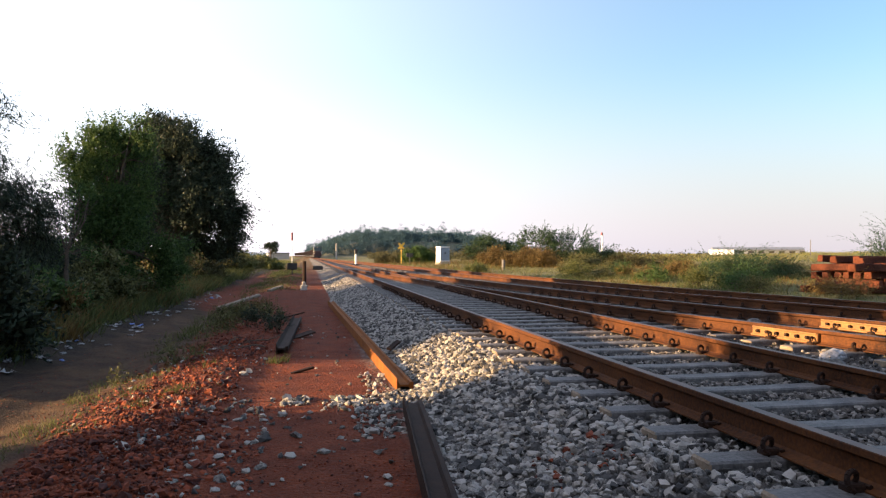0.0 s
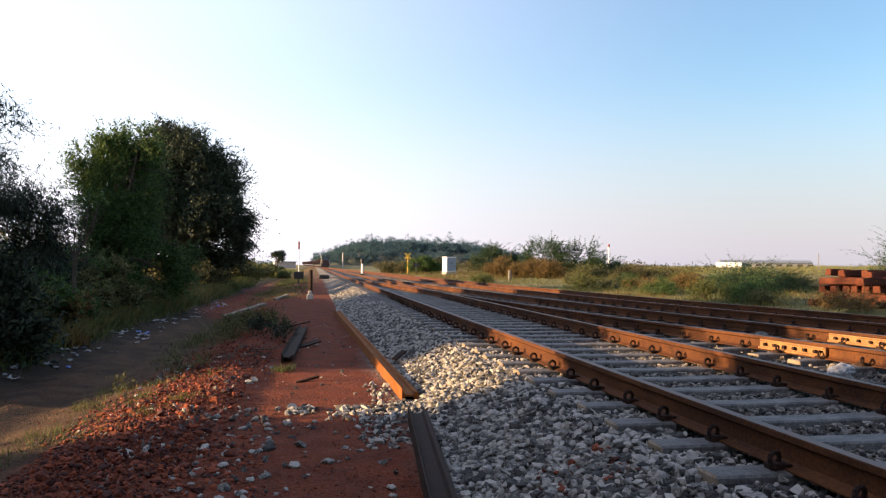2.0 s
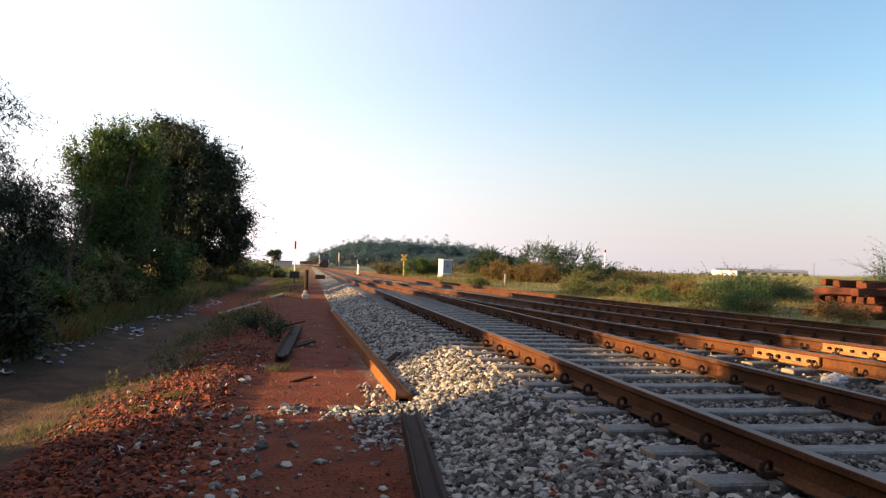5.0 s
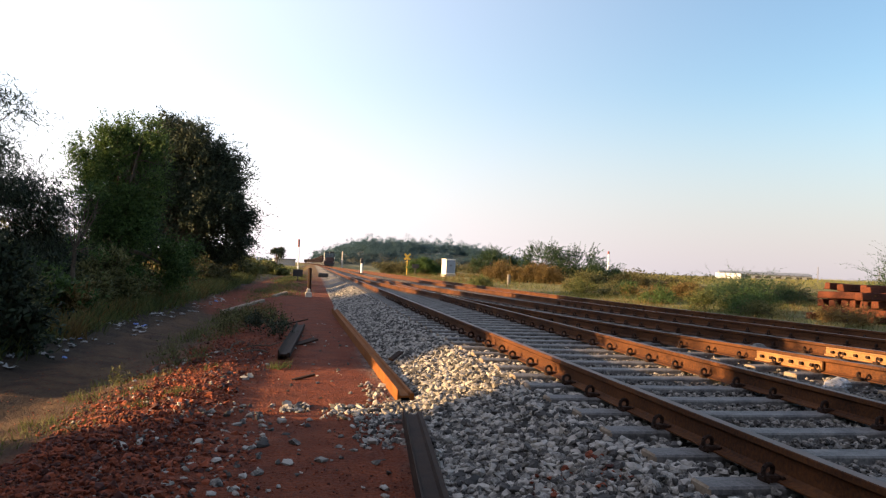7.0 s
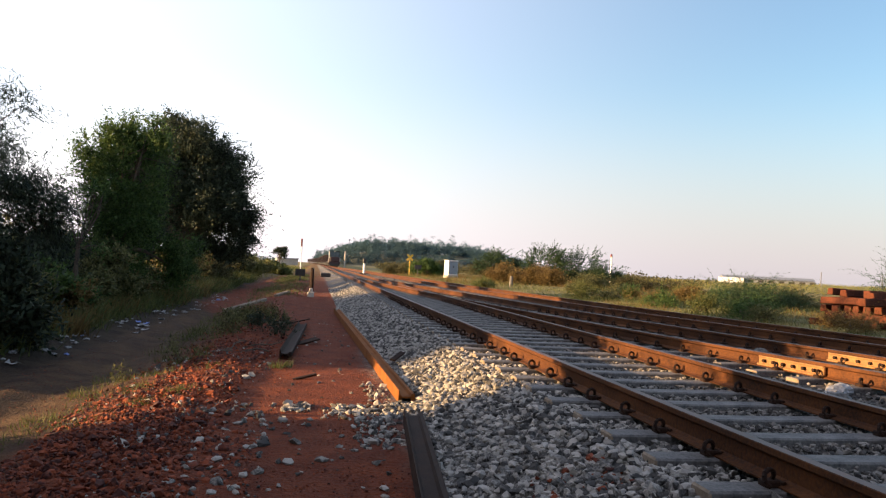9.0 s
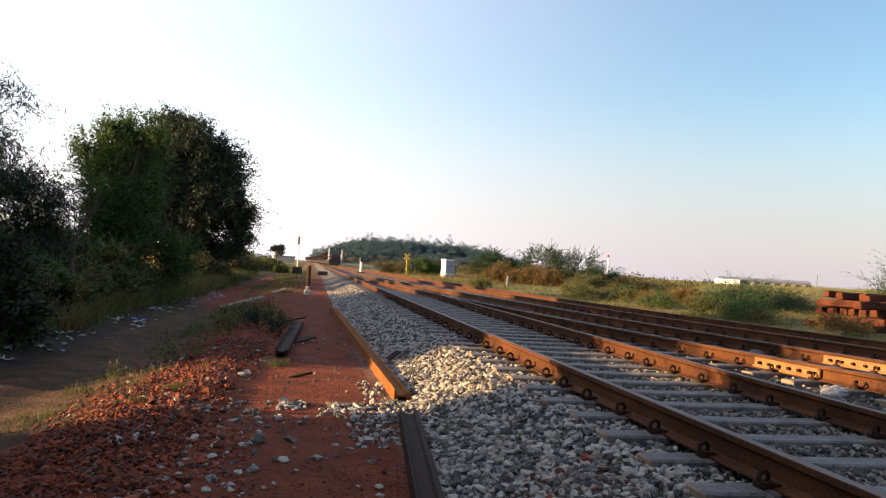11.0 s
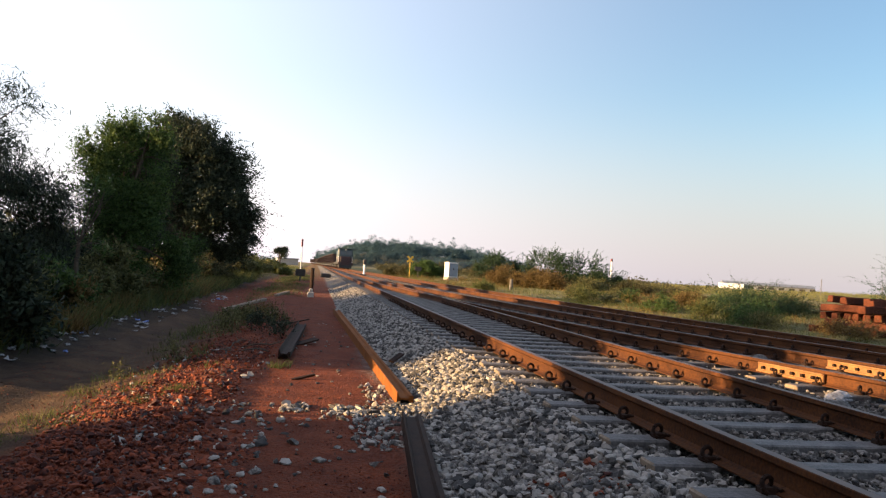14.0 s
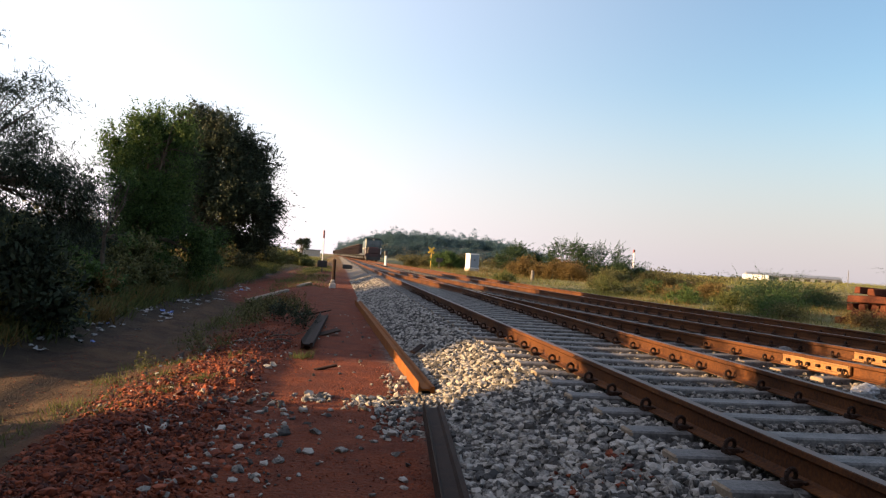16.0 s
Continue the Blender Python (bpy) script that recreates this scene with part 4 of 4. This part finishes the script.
# ---- stacks of old sleepers ----
def sleeper_stack():
    rs = np.random.RandomState(77)
    x, y = 19.2, 22.6
    t = thing("sleeper_stack", pose(x, y, float(ground_z(x, y)), 0, 0, 10), "untidy red-brown stack of old rusty trough sleepers", "stack")

    def beam(L, m):
        """A trough: flat top, flared sides and turned-down ends."""
        bm = bmesh.new()
        box(bm, -L, L, -0.15, 0.15, 0, 0.24)
        bmesh.ops.subdivide_edges(bm, edges=[e for e in bm.edges if abs(e.verts[0].co.x - e.verts[1].co.x) > 1], cuts=5)
        for v in bm.verts:
            if v.co.z > 0.1:
                v.co.y *= 0.78
            v.co += Vector((rs.normal(0, 0.012), rs.normal(0, 0.01), rs.normal(0, 0.009) - 0.05 * max(0.0, abs(v.co.x) - 0.9)))
        bmesh.ops.bevel(bm, geom=[e for e in bm.edges if e.calc_face_angle(0) > 0.8], offset=0.022, segments=1, affect="EDGES")
        part("old_sleeper", bm, STACK_RUST, t, "", m)

    for layer in range(5):
        z = 0.02 + layer * 0.255
        for k in range(6):
            if layer == 4 and k in (2, 5):
                continue
            if layer in (1, 3):
                beam(rs.uniform(1.15, 1.3), pose((k - 2.5) * 0.44 + rs.normal(0, 0.06), rs.normal(0, 0.12), z, rs.normal(0, 1.5), rs.normal(0, 2), 90 + rs.normal(0, 5)))
            else:
                beam(rs.uniform(1.15, 1.35), pose(rs.normal(0, 0.16), (k - 2.5) * 0.42 + rs.normal(0, 0.04), z, rs.normal(0, 3), rs.normal(0, 1.5), rs.normal(0, 4)))
    beam(1.35, pose(-0.95, -1.35, 0.78, 0, 1.0, 3))


STACK_RUST = material("red_oxide_steel", (0.022, 0.006, 0.003), (0.092, 0.027, 0.012), 2.0, 25, 0.85, 0.5, spec=0.15)
sleeper_stack()


# ---- distance ----
def warehouse():
    x, y = 256.0, 385.0
    t = thing("warehouse", pose(x, y, float(ground_z(x, y)) - 0.9, 0, 0, -24), "long low white warehouse with a grey sheet roof", "building")
    bm = bmesh.new()
    box(bm, -24, 24, -7, 7, -0.5, 3.2)
    # dark grey here paints the shadow under the eaves onto the wall
    part("wall", bm, ROOF, t)
    bm = bmesh.new()
    vs = [bm.verts.new(p) for p in ((-24.5, -7.8, 3.2), (24.5, -7.8, 3.2), (24.5, 0, 4.8), (-24.5, 0, 4.8), (24.5, 7.8, 3.2), (-24.5, 7.8, 3.2))]
    for f in ((0, 1, 2, 3), (3, 2, 4, 5), (0, 3, 5), (1, 4, 2)):
        bm.faces.new([vs[i] for i in f])
    part("roof", bm, ROOF, t)
    bm = bmesh.new()
    box(bm, -27, -13.5, -9.5, -7.9, -0.3, 3.3, 0.1)
    part("annex", bm, WHITE, t)
    for k in range(7):
        bm = bmesh.new()
        box(bm, -11 + 5.4 * k, -8 + 5.4 * k, -7.08, -7.003, 1.2, 2.5)
        part("window", bm, BLACK, t)


warehouse()


def hill():
    """A wooded hill: the mound and its trees."""
    rs = np.random.RandomState(61)
    gx, gy = np.meshgrid(np.linspace(-10, 190, 60), np.linspace(520, 760, 30))
    h = lambda x, y: 13 * step01(-5, 45, x) * (1 - 0.75 * step01(110, 172, x)) * step01(520, 570, y) * (1 - step01(680, 760, y))
    idx = np.arange(gx.size).reshape(gx.shape)
    f = np.stack([idx[:-1, :-1], idx[:-1, 1:], idx[1:, 1:], idx[1:, :-1]], 2).reshape(-1, 4)
    earth = material("hill_earth", (0.07, 0.075, 0.05), (0.13, 0.13, 0.09), 0.1, 1.0, 0.95, 0.2)
    tagged(new("hill", indexed("hill", np.stack([gx, gy, h(gx, gy) - 0.3], 2).reshape(-1, 3), f, earth)), "low hill under a dense wood", "hill", kind="structure")
    n = 620
    x, y = rs.uniform(2, 168, n), rs.uniform(530, 640, n)
    top = rs.uniform(5.5, 10, n) * np.where(rs.uniform(0, 1, n) > 0.9, 1.3, 1)
    c = []
    for i in range(n):
        k = 9
        d = rs.normal(0, 1, (k, 3)) * np.array([2.0, 2.0, 0.27 * top[i]])
        c.append(np.array([x[i], y[i], h(x[i], y[i]) + top[i] * 0.55]) + d)
    c = np.concatenate(c)
    tagged(new("woodland", quick("woodland", leaf_cloud(c, np.full(len(c), 0.95), 30, 0.42, 62), 4, LEAF_HAZED)), "dense hazy blue-green wood on the hill", "wood", kind="stuff")
    # scrub at the hill's foot
    n = 500
    x, y = rs.uniform(14, 110, n), rs.uniform(170, 330, n)
    keep = x > 10 + 0.05 * y
    c = np.stack([x, y, ground_z(x, y) + rs.uniform(0.3, 1.8, n)], 1)[keep]
    tagged(new("far_scrub", quick("far_scrub", leaf_cloud(np.repeat(c, 4, 0) + rs.normal(0, 0.8, (4 * len(c), 3)) * np.array([1.6, 1, 0.5]), np.full(4 * len(c), 0.6), 9, 0.35, 63), 4, LEAF_DRY)), "brown and green scrub below the hill", "scrub", kind="stuff")
    n = 1200
    x, y = rs.uniform(-400, 1100, n), rs.uniform(900, 1600, n)
    keep = (x < -40) | (x > 160)
    c = np.stack([x, y, rs.uniform(1, 4, n)], 1)[keep]
    tagged(new("far_trees", quick("far_trees", leaf_cloud(np.repeat(c, 3, 0) + rs.normal(0, 2, (3 * len(c), 3)), np.full(3 * len(c), 1.5), 6, 1.4, 64), 4, LEAF_HAZED)), "distant line of trees on the plain", "wood", kind="stuff")


hill()
tree("lone_tree", -9.6, 205.0, 2.0, 0.2, [(0, 0, 3.9, 1.6, 1.6, 1.6, 1)], 110, 30, 0.25, LEAF_DARK, 301, "small round tree in the far meadow", spread=(0.3, 0.6))


def far_house():
    t = thing("house", pose(-12.5, 330, -0.3, 0, 0, 10), "low white house far down the line", "building")
    bm = bmesh.new()
    box(bm, -4.5, 4.5, -3, 3, 0, 2.7)
    part("wall", bm, PALE_CONCRETE, t)
    bm = bmesh.new()
    box(bm, -4.8, 4.8, -3.4, 3.4, 2.7, 3.1)
    part("roof", bm, ROOF, t)


far_house()


# ---- litter ----
def litter():
    rs = np.random.RandomState(91)
    for k in range(84):
        y = rs.uniform(11.5, 34)
        x = -4.25 + rs.normal(0, 0.3) + 0.02 * (y - 12)
        s = rs.uniform(0.02, 0.08)
        bm = bmesh.new()
        bmesh.ops.create_grid(bm, x_segments=3, y_segments=3, size=s)
        for v in bm.verts:
            v.co += Vector((rs.normal(0, 0.2), rs.normal(0, 0.2), abs(rs.normal(0, 0.45)))) * s
        bmesh.ops.solidify(bm, geom=bm.faces[:], thickness=0.004)
        ob = new("litter", done("litter", bm, BLUE_LITTER if k % 15 == 3 else LITTER))
        ob.matrix_basis = pose(x, y, fine_z(x, y) + 0.01, 0, 0, rs.uniform(0, 360))
        tagged(ob, "crumpled blue plastic scrap on the verge" if k % 15 == 3 else "crumpled pale plastic scrap on the verge", "litter", "litter along the lane")


litter()


def pale_rock(x, y, r, label):
    bm = bmesh.new()
    bmesh.ops.create_icosphere(bm, subdivisions=2, radius=r)
    for v in bm.verts:
        v.co *= 1 + 0.25 * noise.noise(v.co * 3 / r)
        v.co.z *= 0.8
    ob = new("rock", done("rock", bm, CONCRETE))
    ob.matrix_basis = pose(x, y, float(ground_z(x, y)) + r * 0.4)
    tagged(ob, label, "rock")


pale_rock(7.0, 10.6, 0.12, "round pale rock between the rails")
pale_rock(5.0, 6.3, 0.12, "pale broken rock beside the sleeper's end")
pale_rock(4.95, 6.0, 0.09, "small pale rock on the ballast")


def plastic_bag():
    """A crumpled empty sack between the rails."""
    bm = bmesh.new()
    bmesh.ops.create_icosphere(bm, subdivisions=3, radius=1)
    for v in bm.verts:
        k = 1 + 0.35 * noise.noise(v.co * 2.2) + 0.18 * noise.noise(v.co * 6.0)
        v.co = Vector((v.co.x * 0.17 * k, v.co.y * 0.11 * k, max(-0.03, v.co.z * 0.07 * k + 0.03 * v.co.x)))
    ob = new("plastic_sack", done("plastic_sack", bm, LITTER))
    ob.matrix_basis = pose(5.55, 7.0, 0.385, 0, 0, 20)
    tagged(ob, "crumpled empty white plastic sack between the rails", "sack")


plastic_bag()


def scrap_plate(x, y, z, L, w, rx, rz, label):
    bm = bmesh.new()
    box(bm, -L / 2, L / 2, -w / 2, w / 2, 0, 0.03, 0.006)
    ob = new("scrap_plate", done("scrap_plate", bm, RUST_DARK))
    ob.matrix_basis = pose(x, y, z, rx, -14, rz)
    tagged(ob, label, "scrap metal")


scrap_plate(1.22, 10.4, 0.17, 0.34, 0.08, 10, 58, "rusty bent steel strip lying on the ballast")
scrap_plate(-0.05, 9.3, 0.01, 0.3, 0.06, 4, 8, "dark scrap of steel on the red path")
scrap_plate(-0.12, 13.2, 0.02, 0.55, 0.2, 3, 25, "blackened steel plate beside the short rail")
scrap_plate(-0.3, 17.3, 0.06, 0.5, 0.22, 6, -35, "blackened steel block at the short rail's end")


def fallen_branch(x, y, seed):
    rs = np.random.RandomState(seed)
    t = thing("fallen_branch", pose(x, y, float(ground_z(x, y)), 0, 0, rs.uniform(0, 360)), "dry grey thorn branch lying on the rubble", "branch")
    bm = bmesh.new()
    p = Vector((-0.35, 0, 0.02))
    for k in range(7):
        q = p + Vector((0.1, rs.normal(0, 0.03), rs.normal(0.012, 0.02)))
        tube(bm, p, q, 0.014 - 0.001 * k, 0.013 - 0.001 * k, 5)
        tube(bm, q, q + Vector((rs.uniform(0.02, 0.14), rs.normal(0, 0.12), rs.uniform(0.01, 0.14))), 0.006, 0.002, 4)
        p = q
    part("stem", bm, BARK, t)


fallen_branch(-0.95, 11.4, 3)
fallen_branch(-0.75, 12.0, 4)
fallen_branch(-1.2, 11.9, 5)
for x, y, h in ((189.0, 250.0, 6.2), (224.0, 260.0, 5.6)):
    plain_post("utility_pole", x, y, float(ground_z(x, y)), float(ground_z(x, y)) + h, 0.14, CONCRETE, "thin grey utility pole beyond the field", "pole")


# ---- the train ----
def wheelset(bm, y, z=0.46, r=0.46):
    for s in (-0.86, 0.86):
        tube(bm, (s - 0.07, y, z), (s + 0.07, y, z), r, r, 16)
    tube(bm, (-0.9, y, z), (0.9, y, z), 0.08, 0.08, 8)


def bogie(parent, y, spacing, n):
    bm = bmesh.new()
    box(bm, -1.1, 1.1, y - 0.3, y + 0.3, 0.55, 0.95, 0.03)
    fr = part("bogie", bm, BLACK, parent)
    for s in (-1.05, 1.05):
        bm = bmesh.new()
        box(bm, s - 0.08, s + 0.08, y - spacing * 0.8, y + spacing * 0.8, 0.4, 0.75, 0.03)
        part("side_frame", bm, BLACK, fr)
    for k in range(n):
        bm = bmesh.new()
        wheelset(bm, y + (k - (n - 1) / 2) * spacing)
        part("wheelset", bm, RUST_DARK, fr)


def locomotive():
    """Its front is at y = 0 and the rest behind it, at larger y."""
    t = thing("locomotive", Matrix.Identity(4), "dark green and maroon diesel locomotive with a tall cab", "locomotive")
    L = 17.0
    for name, mat, specs in (
            ("underframe", BLACK, [(-1.45, 1.45, 0.3, L, 1.0, 1.35, 0.04), (-0.9, 0.9, 6.5, 10.5, 0.45, 1.0, 0.1)]),
            ("cab", LOCO_GREEN, [(-1.45, 1.45, 1.0, 3.8, 2.3, 4.05, 0.16)]),
            ("cab_band", LOCO_RED, [(-1.47, 1.47, 0.98, 3.82, 1.35, 2.3, 0.06)]),
            ("nose", LOCO_RED, [(-1.0, 1.0, 0.35, 1.2, 1.35, 2.55, 0.12)]),
            ("long_hood", LOCO_GREEN, [(-0.95, 0.95, 3.8, L - 0.5, 1.35, 3.85, 0.12)]),
            ("hood_stripe", CREAM, [(-0.97, 0.97, 3.9, L - 0.7, 2.2, 2.45, 0.01)]),
            ("cab_roof", BLACK, [(-1.4, 1.4, 0.95, 3.9, 4.05, 4.16, 0.04)]),
            ("buffer_beam", LOCO_RED, [(-1.5, 1.5, 0.12, 0.35, 0.8, 1.35, 0.03)]),
            ("cowcatcher", BLACK, [(-1.3, 1.3, 0.1, 0.4, 0.2, 0.8, 0.05)])):
        bm = bmesh.new()
        for s in specs:
            box(bm, *s)
        part(name, bm, mat, t)
    for x0, x1 in ((-1.25, -0.1), (0.1, 1.25)):
        bm = bmesh.new()
        box(bm, x0, x1, 0.975, 1.01, 2.85, 3.7, 0.02)
        part("windscreen", bm, GLASS, t)
    for s in (-1.455, 1.455):
        bm = bmesh.new()
        box(bm, s - 0.012, s + 0.012, 1.5, 3.2, 2.8, 3.6, 0.01)
        part("side_window", bm, GLASS, t)
    bm = bmesh.new()
    tube(bm, (0, 0.9, 3.9), (0, 1.0, 3.9), 0.17, 0.17, 12)
    part("headlamp", bm, CREAM, t)
    for s in (-1.0, 1.0):
        bm = bmesh.new()
        tube(bm, (s, -0.3, 1.05), (s, 0.15, 1.05), 0.2, 0.12, 10)
        part("buffer", bm, BLACK, t)
        bm = bmesh.new()
        tube(bm, (s * 1.35, 0.4, 1.35), (s * 1.35, 0.4, 2.4), 0.04, 0.04, 6)
        tube(bm, (s * 1.35, 0.4, 2.4), (s * 1.35, 1.0, 2.5), 0.04, 0.04, 6)
        part("handrail", bm, WHITE, t)
    bogie(t, 3.6, 1.85, 3)
    bogie(t, 13.4, 1.85, 3)
    return t


def wagon():
    t = thing("freight_wagon", Matrix.Identity(4), "brown ribbed open freight wagon", "wagon", "wagons of the train")
    L = 10.2
    bm = bmesh.new()
    box(bm, -1.5, 1.5, 0.2, L, 1.05, 1.3, 0.03)
    part("underframe", bm, BLACK, t)
    for name, s in (("side_wall", (-1.52, -1.46, 0.2, L, 1.3, 3.2)), ("side_wall", (1.46, 1.52, 0.2, L, 1.3, 3.2)), ("end_wall", (-1.46, 1.46, 0.2, 0.26, 1.3, 3.2)), ("end_wall", (-1.46, 1.46, L - 0.06, L, 1.3, 3.2)), ("top_rim", (-1.58, -1.5, 0.15, L + 0.05, 3.12, 3.25)), ("top_rim", (1.5, 1.58, 0.15, L + 0.05, 3.12, 3.25))):
        bm = bmesh.new()
        box(bm, *s)
        part(name, bm, WAGON_RED, t)
    rib = boxes("rib", WAGON_RED, (-0.05, 0.05, -0.06, 0.06, -1.02, 1.03))
    for k in range(9):
        for s in (-1.56, 1.56):
            child("rib", rib, t, pose(s, 0.41 + k * (L - 0.4) / 8.4, 2.12))
    bogie(t, 1.9, 1.9, 2)
    bogie(t, L - 1.7, 1.9, 2)
    return t


seg = np.linalg.norm(np.diff(TRACK3, axis=0), axis=1)
ARC = np.concatenate([[0], np.cumsum(seg)])


def on_line(s):
    """The pose on the loop line s metres along it, y pointing up the line."""
    x, y = np.interp(s, ARC, TRACK3[:, 0]), np.interp(s, ARC, TRACK3[:, 1])
    x2, y2 = np.interp(s + 8, ARC, TRACK3[:, 0]), np.interp(s + 8, ARC, TRACK3[:, 1])
    return pose(x, y, RAIL_Z, 0, 0, -math.degrees(math.atan2(x2 - x, y2 - y)))


FRONT = [(0.0, 265.0), (4.0, 231.5), (8.0, 198.5), (12.0, 165.5), (16.0, 132.0)]
LOCO, WAGONS = locomotive(), [wagon()]
for _ in range(33):
    WAGONS.append(copy_thing(WAGONS[0], Matrix.Identity(4)))


def motions():
    """The train comes in along the loop line."""
    times = [2.0 * i for i in range(9)]
    s0 = [float(np.interp(np.interp(t, [f[0] for f in FRONT], [f[1] for f in FRONT]), TRACK3[:, 1], ARC)) for t in times]
    walk(LOCO, [(t, on_line(s)) for t, s in zip(times, s0)])
    for k, w in enumerate(WAGONS):
        walk(w, [(t, on_line(s + 17.6 + 10.75 * k)) for t, s in zip(times, s0)])


motions()
